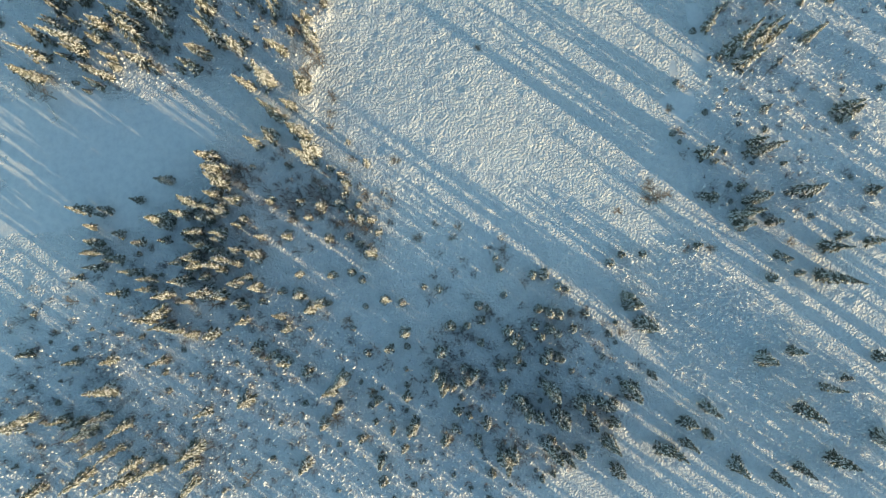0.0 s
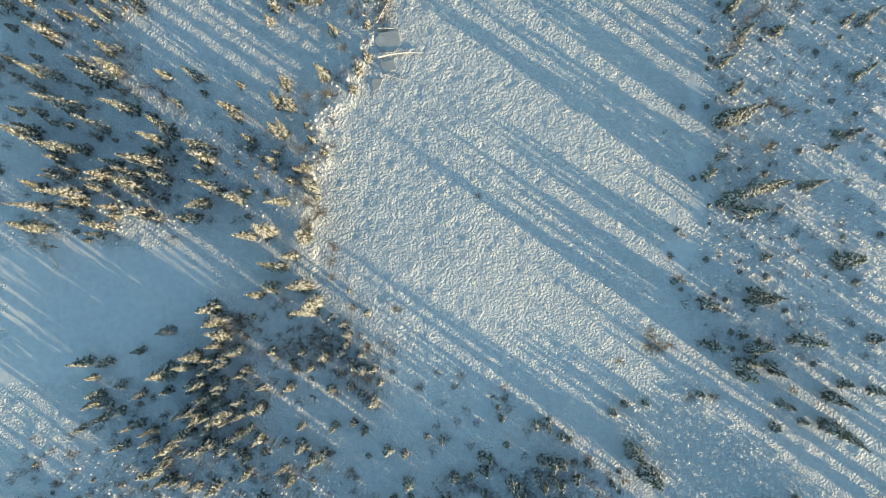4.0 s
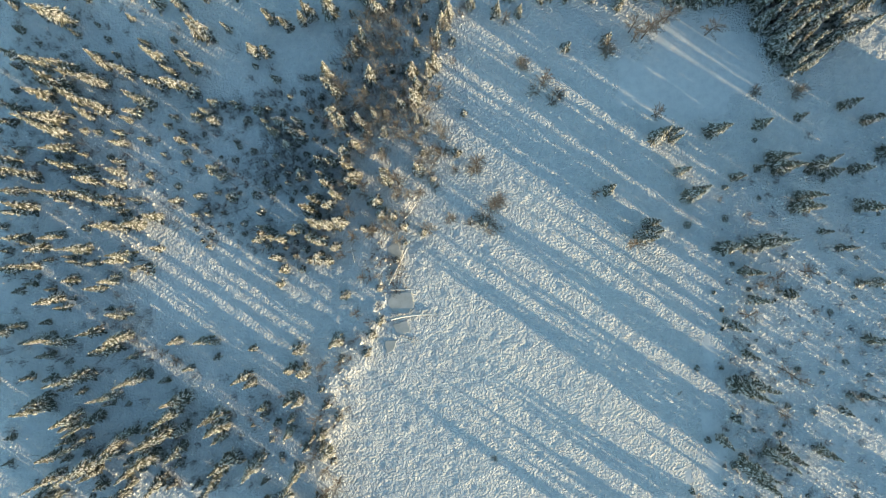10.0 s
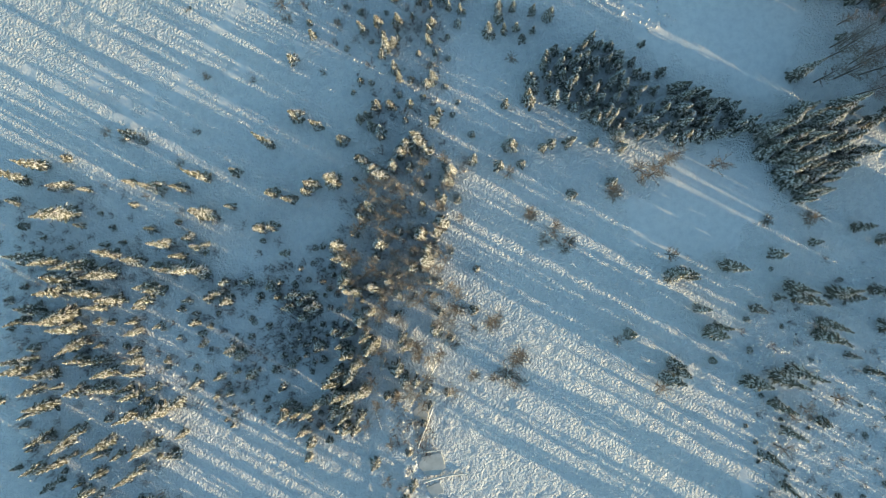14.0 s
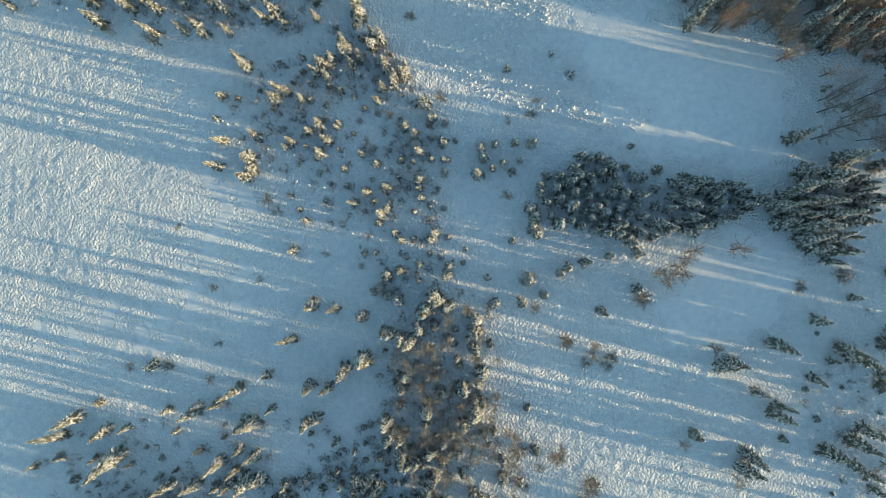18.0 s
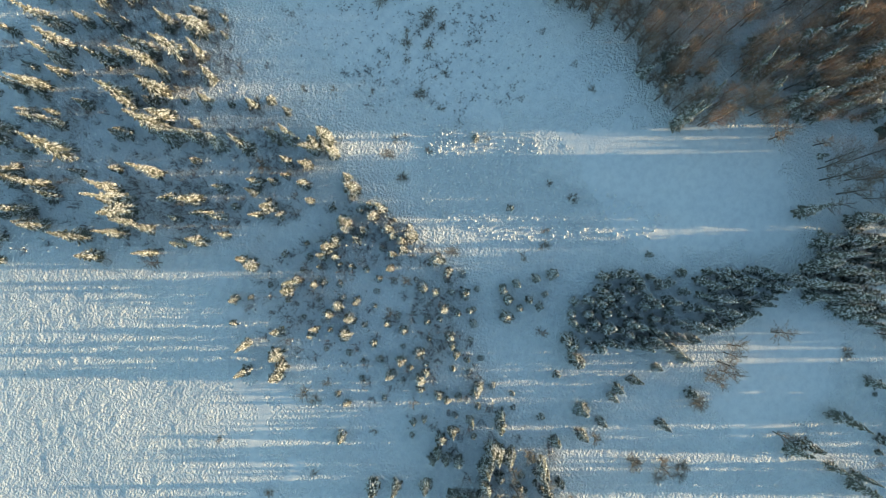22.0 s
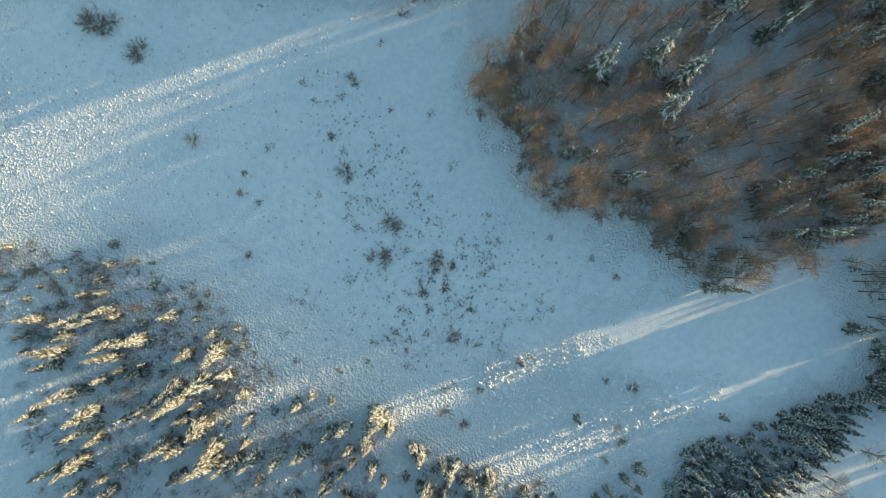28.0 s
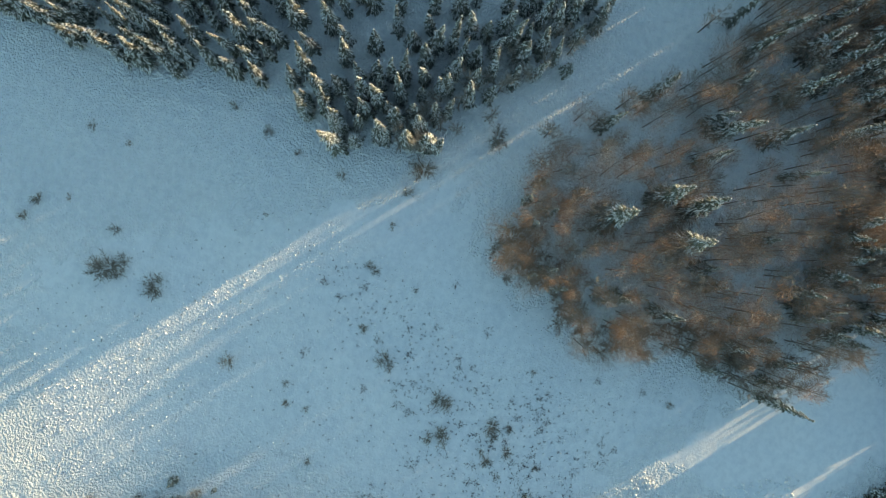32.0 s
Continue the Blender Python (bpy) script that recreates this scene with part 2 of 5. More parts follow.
LEFTFIELD_RIM = [[-19.5, 175.1], [-9.8, 161.3], [-8.3, 136.7], [-19.0, 119.9], [-36.8, 116.0], [-55.2, 125.2], [-64.3, 135.3], [-37.3, 135.7], [-20.1, 157.2]]
MEADOW2 = [[4.8, 104.1], [13.0, 98.7], [21.2, 93.4], [33.0, 83.7], [26.2, 72.1], [37.0, 57.1], [11.7, 45.3], [-7.1, 48.6], [-4.8, 65.1], [0.6, 82.7]]
WESTFIELD = [[-38.5, 185.3], [-21.5, 172.1], [-21.6, 154.9], [-35.0, 134.2], [-66.1, 142.9]]
SOUTHBOG = [[17.1, -0.1], [21.9, -11.5], [26.9, -21.1], [36.6, -34.5], [56.0, -43.8], [58.2, -28.1], [45.4, -14.3], [29.7, 0.2]]
EASTBEAM = [[27.7, 156.1], [39.2, 144.4], [35.9, 139.1], [46.5, 119.6], [38.7, 120.4], [23.2, 135.7], [18.0, 147.6]]
EAST_RIM = [[43.0, 63.7], [48.8, 62.9], [40.9, 4.1], [34.8, 4.8], [37.3, 27.9], [41.7, 45.6]]
WESTCLEAR = [[-48.4, 80.8], [-24.0, 78.2], [-17.8, 67.9], [-24.7, 58.5], [-33.6, 62.6], [-45.6, 72.8]]
SOUTH_THICKET = [[-9.9, 0.8], [3.1, 2.8], [11.1, -5.4], [15.7, -18.5], [8.5, -32.8], [-10.1, -30.8], [-13.6, -15.1]]
WEST_UNDERSTORY = [[-39.5, 98.0], [-15.2, 97.0], [-14.8, 80.1], [-24.4, 69.8], [-40.0, 76.6]]
SOUTH_WEST = [[-81.1, 1.9], [-53.7, 7.9], [-32.9, -7.4], [-31.8, -29.5], [-83.7, -23.9]]
WEST_SHADE = [[-67.7, 120.5], [-44.3, 116.7], [-29.4, 108.7], [-19.7, 97.8], [-25.7, 82.9], [-45.2, 79.3], [-61.1, 88.3], [-71.4, 96.5]]
MIXED_EAST = [[69.8, 130.8], [82.6, 127.4], [97.1, 122.0], [78.9, 107.8], [69.0, 118.9]]
NORTH_TIP = [[76.5, 196.0], [77.5, 189.5], [84.0, 186.5], [91.0, 181.0], [97.0, 175.0], [103.0, 172.0], [98.0, 182.0], [88.0, 191.0]]
GLADE = [[30.1, 87.5], [30.7, 92.9], [38.2, 96.4], [41.1, 100.2], [52.8, 96.0], [53.4, 88.4], [44.9, 84.2], [36.0, 82.1]]
MIXED_EDGE = [[70.0, 177.0], [63.5, 175.2], [62.2, 166.8], [57.2, 164.6], [54.8, 157.0], [56.8, 151.2], [60.0, 145.0], [56.8, 134.7], [58.4, 126.0], [62.5, 127.5], [61.5, 135.0], [64.5, 146.0], [61.0, 153.0], [60.5, 160.0], [66.5, 164.5], [68.0, 171.5], [71.5, 173.0]]
FLANK = [[95.0, 119.0], [121.6, 127.5], [119.0, 139.0], [97.0, 131.0]]
MIXED_BACK = [[92.0, 166.0], [99.0, 157.0], [109.0, 150.5], [116.5, 145.2], [121.6, 128.9], [101.0, 124.5], [98.0, 136.0], [90.0, 146.0], [86.0, 158.0]]
POND_WOOD = [[-65.2, 15.9], [-50.6, 18.7], [-38.1, 12.5], [-39.4, 0.7], [-52.8, -1.4], [-65.3, 5.6]]
NW_MARGIN = [[7.7, 230.0], [15.5, 214.7], [17.1, 196.3], [13.0, 182.7], [2.2, 187.1], [2.7, 208.5], [-2.4, 225.1]]
CALM = [(SMOOTH, 8.0, 0.97), (GLADE, 7.0, 0.95), (LEFTFIELD, 14.0, 0.45), (LEFTFIELD_RIM, 22.0, 0.4), (WEST_POND, 6.0, 0.95), (OPENFIELD, 12.0, 0.75), (EAST_EDGE, 12.0, 0.6)]
BOGS = [MEADOW, MEADOW2, WESTFIELD, SOUTHBOG, EASTBEAM, WESTCLEAR]



def base_z(x, y):
    return 0.5 * smooth_noise(x / 34, y / 34) + 0.22 * smooth_noise(x / 11 + 40, y / 11)


def bank_z(x, y):
    """The wood's edge stands a little over the wetland."""
    d, z = np.full(np.shape(x), 1e9), np.zeros(np.shape(x))
    for (px, py), (qx, qy) in zip(BANK, BANK[1:]):
        s = side(x, y, px, py, qx, qy)
        sgn = np.where((qx - px) * (y - py) - (qy - py) * (x - px) > 0, 1.0, -1.0)
        z = np.where(s < d, sgn * s, z)
        d = np.minimum(d, s)
    z = z + 3.0 * smooth_noise(x / 3.1, y / 3.1) + 1.6 * smooth_noise(x / 1.2 + 9, y / 1.2)
    rise = 0.5 + 0.5 * np.tanh((z - 0.6) / 1.3)
    return 0.6 * rise * np.clip((9 - np.abs(z)) / 8, 0, 1)


def land(x, y):
    x, y = np.asarray(x, float), np.asarray(y, float)
    return base_z(x, y) + bank_z(x, y)


# ---- ground: one sheet, fine where the camera flies and coarse towards the horizon ----
def axis(lo, hi, step):
    mid = np.arange(lo, hi, step)
    out = np.cumsum(step * 1.28 ** np.arange(1, 32))
    return np.concatenate([lo - out[::-1], mid, mid[-1] + out])


def build_ground():
    xs, ys = axis(-84, 128, 0.48), axis(-50, 272, 0.48)
    X, Y = np.meshgrid(xs, ys, indexing="ij")
    near = np.clip(1.5 - np.maximum(np.maximum(-84 - X, X - 128), np.maximum(-50 - Y, Y - 272)) / 10, 0, 1)
    flat = np.zeros(X.shape)
    for poly, soft, much in CALM:
        flat = np.maximum(flat, inside(X, Y, poly, soft) * much)
    wet = np.maximum.reduce([inside(X, Y, p, 6.0) for p in BOGS])
    patchy = np.clip(0.75 + 1.2 * smooth_noise(X / 6, Y / 6), 0.2, 1.1)
    wood = (0.16 * humps(X, Y, 1.5, 0.30) + 0.14 * humps(X + 31, Y + 17, 0.95, 0.35)) * patchy
    bog = 0.10 * humps(X, Y, 1.2, 0.8) + 0.10 * humps(X + 53, Y + 11, 0.85, 0.8)
    rough = (wood * (1 - wet) + bog * wet) * (1 - flat) + 0.05 * flat * smooth_noise(X / 2.2, Y / 2.2)
    drift = 0.05 * smooth_noise(X / 1.7, Y / 1.7) + 0.03 * smooth_noise(X / 0.8, Y / 0.8) * (1 - flat)
    Z = land(X, Y) * near + (rough + drift) * near
    n, m = X.shape
    me = bpy.data.meshes.new("ground")
    me.vertices.add(n * m)
    me.vertices.foreach_set("co", np.stack([X, Y, Z], -1).astype(np.float32).ravel())
    i = (np.arange(n - 1)[:, None] * m + np.arange(m - 1)[None]).ravel()
    quads = np.stack([i, i + m, i + m + 1, i + 1], -1).astype(np.int32)
    me.loops.add(quads.size)
    me.loops.foreach_set("vertex_index", quads.ravel())
    me.polygons.add(len(quads))
    me.polygons.foreach_set("loop_start", np.arange(0, quads.size, 4, dtype=np.int32))
    me.polygons.foreach_set("use_smooth", np.ones(len(quads), bool))
    me.update(calc_edges=True)
    me.materials.append(SNOW)
    me.materials.append(CALM_SNOW)
    me.materials.append(WOOD_SNOW)
    me.materials.append(FIELD_SNOW)
    wob = 0.5 * smooth_noise(X / 2, Y / 2)
    field = inside(X, Y, SPARSE, 14.0) + inside(X, Y, TUFTS, 14.0)
    index = np.where(flat > 0.45 + wob, 1, np.where(wet > 0.5 + wob, 0, 2))
    index = np.where((field > 0.5 + wob) & (index == 1) & (inside(X, Y, SMOOTH, 4.0) < 0.5), 3, index)
    me.polygons.foreach_set("material_index", index[:-1, :-1].ravel().astype(np.int32))
    return tagged(new("ground", me), "deep lumpy winter snow over bog and clearings", "ground", kind="structure")


build_ground()


# ---- trees ----
def stem(V, F, pts, radii, sides=5):
    """A tapered round stem along points."""
    start = len(V)
    for p, r in zip(pts, radii):
        for k in range(sides):
            a = 2 * math.pi * k / sides
            V.append((p[0] + r * math.cos(a), p[1] + r * math.sin(a), p[2]))
    for i in range(len(pts) - 1):
        for k in range(sides):
            a, b = start + i * sides + k, start + i * sides + (k + 1) % sides
            F.append((a, b, b + sides, a + sides))
    F.append(tuple(start + (len(pts) - 1) * sides + k for k in range(sides)))


def spray(V, F, o, az, ln, wd, droop, lift=0.0, side_twigs=True):
    """One bough: a roofed kite with side sprays."""
    c, s = math.cos(az), math.sin(az)

    def at(u, v, w):
        return (o[0] + c * u * ln - s * v, o[1] + s * u * ln + c * v, o[2] + w - droop * u ** 1.4 + lift)

    n = len(V)
    V += [at(0, 0, 0), at(0.55, wd, -0.10 * wd), at(0.55, -wd, -0.10 * wd), at(1, 0, 0), at(0.5, 0, 0.35 * wd)]
    F += [(n, n + 4, n + 1), (n, n + 2, n + 4), (n + 1, n + 4, n + 3), (n + 4, n + 2, n + 3)]
    if side_twigs:
        for u in (0.5,):
            for d in (1, -1):
                n = len(V)
                V += [at(u - 0.1, 0.1 * wd * d, 0.1 * wd), at(u + 0.12, 0.1 * wd * d, 0.1 * wd), at(u + 0.25, d * wd * 1.9, -0.3 * wd)]
                F += [(n, n + 1, n + 2) if d < 0 else (n, n + 2, n + 1)]


def bough(V, F, SV, SF, o, az, ln, droop, r, snow):
    """One drooping bough with a fan of side twigs, and the fingers of snow that lie along them."""
    c, s = math.cos(az), math.sin(az)
    wd = min(0.30, 0.10 + 0.14 * ln) * r.uniform(0.75, 1.2)

    def at(u, v, w):
        return (o[0] + c * u * ln - s * v, o[1] + s * u * ln + c * v, o[2] + w - droop * u ** 1.5)

    n = len(V)
    V += [at(0, 0, 0), at(0.6, wd, -0.5 * wd), at(0.6, -wd, -0.5 * wd), at(1.04, 0, -0.03), at(0.55, 0, 0.05)]
    F += [(n, n + 4, n + 1), (n, n + 2, n + 4), (n + 1, n + 4, n + 3), (n + 4, n + 2, n + 3)]
    for d in (1, -1):
        n, k = len(V), r.uniform(1.1, 1.9)
        V += [at(0.3, 0, 0), at(0.62, 0.1 * d * wd, 0), at(r.uniform(0.75, 1.0), d * wd * k, -0.7 * wd)]
        F += [(n, n + 1, n + 2) if d < 0 else (n, n + 2, n + 1)]
        if snow and r.random() < 0.6:
            # a finger of snow on the side twig
            u0, u1, w = r.uniform(0.5, 0.62), r.uniform(0.8, 1.0), r.uniform(0.018, 0.04) * (1 + 0.25 * ln)
            n = len(SV)
            SV += [at(u0, 0, 0.06), at(u1, d * wd * k, -0.55 * wd), at(0.5 * (u0 + u1) + 0.1, 0.5 * d * wd * k - d * w, 0.0 - 0.2 * wd), at(0.5 * (u0 + u1) - 0.1, 0.5 * d * wd * k + d * w, 0.0 - 0.25 * wd), at(0.5 * (u0 + u1), 0.5 * d * wd * k, 0.05 - 0.2 * wd)]
            SF += [(n, n + 2, n + 4), (n + 2, n + 1, n + 4), (n + 1, n + 3, n + 4), (n + 3, n, n + 4)]
    if snow:
        u0, w = r.uniform(0.55, 0.75), r.uniform(0.025, 0.055) + 0.016 * ln
        n, m = len(SV), r.uniform(0.82, 0.92)
        SV += [at(u0, 0, 0.05), at(m, w, 0.0), at(m, -w, 0.0), at(1.03, 0, 0.03), at(m, 0, 0.05 + 0.75 * w)]
        SF += [(n, n + 4, n + 1), (n, n + 2, n + 4), (n + 1, n + 4, n + 3), (n + 4, n + 2, n + 3)]


def spruce_meshes(kind, seed, H, R, whorls, per, load, skirt=0.06, plain_boughs=False):
    """Trunk, needle crown and lying snow of one spruce shape."""
    r = random.Random(seed)
    V, F = [], []
    bend = (r.uniform(-0.02, 0.02), r.uniform(-0.02, 0.02))
    pts = [(bend[0] * z * z / H * 3, bend[1] * z * z / H * 3, z) for z in (-0.5, 0.3 * H, 0.65 * H, 0.985 * H)]
    stem(V, F, pts, (0.013 * H + 0.02, 0.010 * H + 0.015, 0.006 * H + 0.01, 0.006))
    trunk = mesh_of(kind + "_trunk", V, F, BARK)
    V, F, SV, SF = [], [], [], []
    for i in range(whorls):
        u = (i + 0.7 * r.random()) / whorls
        z = H * (skirt + (0.97 - skirt) * u)
        rad = R * (1 - u) ** 0.78 * r.uniform(0.7, 1.15) + 0.14
        n = max(4, round(per * (1 - 0.5 * u)))
        a0 = r.uniform(0, 6.28)
        ox, oy = bend[0] * z * z / H * 3, bend[1] * z * z / H * 3
        for k in range(n):
            az = a0 + 6.283 * k / n + r.uniform(-0.35, 0.35)
            ln = rad * r.uniform(0.55, 1.25)
            o = (ox, oy, z + r.uniform(-0.02, 0.02) * H)
            if plain_boughs:
                spray(V, F, o, az, ln, 2.2 * min(0.19, 0.09 + 0.08 * ln), ln * 0.35, 0.0, False)
                if r.random() < load:
                    spray(SV, SF, o, az, ln * 0.8, 0.15, ln * 0.28, 0.06, False)
            else:
                bough(V, F, SV, SF, o, az, ln, ln * r.uniform(0.25, 0.75), r, r.random() < load)
    # the close inner needles round the stem
    rings, sides, n0 = 6, 7, len(V)
    for i in range(rings):
        u = i / (rings - 1)
        z = H * (skirt * 0.6 + (0.94 - skirt * 0.6) * u)
        for k in range(sides):
            rad = (0.42 * R * (1 - u) ** 0.8 + 0.03) * r.uniform(0.6, 1.25)
            a = 6.283 * (k + 0.5 * (i % 2)) / sides
            V.append((bend[0] * z * z / H * 3 + rad * math.cos(a), bend[1] * z * z / H * 3 + rad * math.sin(a), z + r.uniform(-0.03, 0.03) * H))
    for i in range(rings - 1):
        for k in range(sides):
            a, c = n0 + i * sides + k, n0 + i * sides + (k + 1) % sides
            F.append((a, c, c + sides, a + sides))
    top = pts[-1]
    for k in range(5):
        spray(V, F, (top[0], top[1], H * 0.96), k * 1.26, 0.22, 0.06, 0.05, 0, False)
        spray(SV, SF, (top[0], top[1], H * 0.985), k * 1.26 + 0.5, 0.15, 0.07, 0.08, 0, False)
    return trunk, mesh_of(kind + "_crown", V, F, NEEDLES), mesh_of(kind + "_snow", SV, SF, BOUGH_SNOW)


def brush_meshes(seed, spread, stems, twigs):
    """Low leafless brush: thin rising stems and a haze of short grey twigs."""
    r = random.Random(seed)
    V, F, SV, SF, TV, TF = [], [], [], [], [], []
    for i in range(stems):
        az, out, h = r.uniform(0, 6.28), spread * r.random() ** 0.6, 6.0 * r.uniform(0.45, 1.0)
        b = (0.35 * out * math.cos(az), 0.35 * out * math.sin(az), -0.4)
        e = (out * math.cos(az), out * math.sin(az), h)
        stem(V if i < 3 else SV, F if i < 3 else SF, [b, e], (0.016, 0.004), 3)
        for j in range(twigs):
            f = r.uniform(0.25, 1.0)
            p = tuple(b[k] + (e[k] - b[k]) * f for k in range(3))
            a2, l2, w = r.uniform(0, 6.28), r.uniform(0.25, 0.75), r.uniform(0.008, 0.018)
            n, sx, sy = len(TV), -math.sin(a2) * w, math.cos(a2) * w
            TV += [(p[0] + sx, p[1] + sy, p[2]), (p[0] - sx, p[1] - sy, p[2]), (p[0] + math.cos(a2) * l2, p[1] + math.sin(a2) * l2, p[2] + l2 * r.uniform(0.2, 2.2))]
            TF += [(n, n + 1, n + 2)]
    return mesh_of("brush_trunk", V, F, BIRCH_BARK), mesh_of("brush_limbs", SV, SF, BRUSH_TWIGS), mesh_of("brush_twigs", TV, TF, BRUSH_TWIGS)


def bare_meshes(kind, seed, H, spread, limbs, twigs, twig_mat, fine=1.0, rise=(0.5, 1.2)):
    """Trunk, limbs and fine twigs of one leafless tree."""
    r = random.Random(seed)
    V, F = [], []
    lean = (r.uniform(-0.06, 0.06), r.uniform(-0.06, 0.06))
    line = lambda z: (lean[0] * z, lean[1] * z, z)
    stem(V, F, [line(-0.5), line(0.4 * H), line(0.75 * H), line(0.98 * H)], (0.012 * H + 0.03, 0.009 * H + 0.02, 0.03, 0.01))
    trunk = mesh_of(kind + "_trunk", V, F, BIRCH_BARK)
    V, F, TV, TF = [], [], [], []
    for i in range(limbs):
        u = r.uniform(0.22, 0.92)
        az, ln = r.uniform(0, 6.28), spread * (1.1 - 0.8 * abs(u - 0.45)) * r.uniform(0.35, 0.95)
        o = line(u * H)
        e = (o[0] + math.cos(az) * ln, o[1] + math.sin(az) * ln, o[2] + ln * r.uniform(*rise))
        stem(V, F, [o, e], (0.020 * fine ** 0.5, 0.006), 3)
        for j in range(twigs):
            f = r.uniform(0.2, 1.0)
            p = tuple(o[k] + (e[k] - o[k]) * f for k in range(3))
            a2, l2 = az + r.gauss(0, 1.5), r.uniform(0.3, 0.9) * (0.3 + 0.15 * spread)
            q = (p[0] + math.cos(a2) * l2, p[1] + math.sin(a2) * l2, p[2] + l2 * r.uniform(-0.15, 0.8))
            w = r.uniform(0.010, 0.024) * fine
            n = len(TV)
            sx, sy = -math.sin(a2) * w, math.cos(a2) * w
            TV += [(p[0] + sx, p[1] + sy, p[2]), (p[0] - sx, p[1] - sy, p[2]), q]
            TF += [(n, n + 1, n + 2)]
    return trunk, mesh_of(kind + "_limbs", V, F, TWIGS), mesh_of(kind + "_twigs", TV, TF, twig_mat)


SPRUCE = {}
for size, H, R, whorls, per in (("tall", 11.0, 1.35, 22, 9), ("mid", 7.0, 1.2, 15, 9), ("young", 3.6, 0.85, 8, 8), ("broad", 14.0, 2.7, 20, 11)):
    SPRUCE[size] = [spruce_meshes(size + "_spruce", 11 * k + len(size), H, R * f, whorls, per, load)
                    for k, (f, load) in enumerate(((1.0, 0.85), (0.8, 0.75), (1.1, 0.85), (0.9, 0.95)))]
FAR = [spruce_meshes("far_spruce", 91 + k, 11.0, 1.3, 5, 5, 0.15, plain_boughs=True) for k in range(2)]
HEIGHT = {"broad": 14.0, "tall": 11.0, "mid": 7.0, "young": 3.6}
BARE = [bare_meshes("bare_tree", 3 + k, 6.0, s, n, 16, mat) for k, (s, n, mat) in enumerate(((1.9, 30, RIMED), (1.5, 26, RIMED), (2.2, 34, RIMED), (1.7, 28, RIMED)))]



def birch_meshes(seed, H, spread, limbs, twigs):
    """A tall leafless birch: thin stem, rising limbs and a wide haze of fine twigs."""
    r = random.Random(seed)
    V, F = [], []
    lean = (r.uniform(-0.05, 0.05), r.uniform(-0.05, 0.05))
    line = lambda z: (lean[0] * z, lean[1] * z, z)
    stem(V, F, [line(-0.5), line(0.4 * H), line(0.75 * H), line(0.98 * H)], (0.075, 0.055, 0.03, 0.008), 4)
    trunk = mesh_of("birch_trunk", V, F, BIRCH_BARK)
    V, F, TV, TF = [], [], [], []
    for i in range(limbs):
        u, az, ln = r.uniform(0.3, 0.85), r.uniform(0, 6.28), spread * r.uniform(0.35, 0.9)
        o = line(u * H)
        m = (o[0] + math.cos(az) * ln * 0.6, o[1] + math.sin(az) * ln * 0.6, o[2] + ln * 0.5)
        e = (o[0] + math.cos(az + 0.3) * ln, o[1] + math.sin(az + 0.3) * ln, o[2] + ln * 1.1)
        stem(V, F, [o, m, e], (0.015, 0.010, 0.004), 3)
    for j in range(twigs):
        az, f, u = r.uniform(0, 6.28), r.random() ** 0.55, r.gauss(0, 0.45)
        g = f * spread * max(0.15, 1 - u * u) * r.uniform(0.7, 1.1)
        z = H * (0.62 + 0.26 * max(-1.3, min(1.3, u)))
        p = (lean[0] * z + math.cos(az) * g, lean[1] * z + math.sin(az) * g, z)
        a2, l2, w = az + r.gauss(0, 1.1), r.uniform(0.25, 0.75), r.uniform(0.006, 0.014)
        q = (p[0] + math.cos(a2) * l2, p[1] + math.sin(a2) * l2, p[2] + l2 * r.uniform(-0.1, 0.9))
        n, sx, sy = len(TV), -math.sin(a2) * w, math.cos(a2) * w
        TV += [(p[0] + sx, p[1] + sy, p[2]), (p[0] - sx, p[1] - sy, p[2]), q]
        TF += [(n, n + 1, n + 2)]
    return trunk, mesh_of("birch_limbs", V, F, RIMED), mesh_of("birch_twigs", TV, TF, BIRCH_TWIGS)


BRUSH = [brush_meshes(70 + k, s, 12, 20) for k, s in enumerate((1.9, 1.5, 2.2, 1.7))]
BIRCH = [birch_meshes(30 + k, 6.0, s, n, 700) for k, (s, n) in enumerate(((1.9, 16), (1.5, 13), (2.2, 18), (1.2, 11)))]



LOOSE = ("snow_load", "twig_crown", "limb_frame")


def thing(name, meshes, parts, label, category, group):
    root = tagged(new(name), label, category, group)
    for me, nm in zip(meshes, parts):
        ob = part(nm, me, root)
        if nm in LOOSE:
            tagged(ob, kind="stuff")
    return root


LABELS = {"small": "small snow-laden spruce standing in deep snow", "broad": "tall broad spruce with snow-covered starlike boughs", "tall": "tall narrow spruce with snow on drooping boughs", "mid": "snow-laden spruce standing in deep snow", "young": "young spruce half buried in snow"}
NAMES = {"small": "small_spruce", "broad": "broad_spruce", "tall": "tall_spruce", "mid": "spruce", "young": "young_spruce"}
MASTERS = {}
taken = set()


def plant_one(master, m):
    """The first of a kind is the master itself, put in place; the rest are copies."""
    if master.name not in taken:
        taken.add(master.name)
        master.matrix_basis = m
        return master
    return copy_thing(master, m @ Matrix.Diagonal((*(1 / s for s in master.scale), 1)))


def stand(x, y, turn, sx, sz, sink=0.12):
    return Matrix.LocRotScale((x, y, float(land(x, y)) - sink), Euler((0.05 * math.sin(12.9 * x + 7.1 * y), 0.05 * math.sin(5.3 * x - 9.7 * y), turn)), (sx, sx, sz))


def spruce_fit(x, y, h, r):
    size = "broad" if h > 15.2 else "tall" if h > 8.8 else "mid" if h > 4.7 else "young"
    sz = h / HEIGHT[size]
    sx = (0.55 + 0.45 * sz) * r.uniform(0.78, 1.15)
    return size, r.randrange(4), r.uniform(0, 6.28), sx, sz


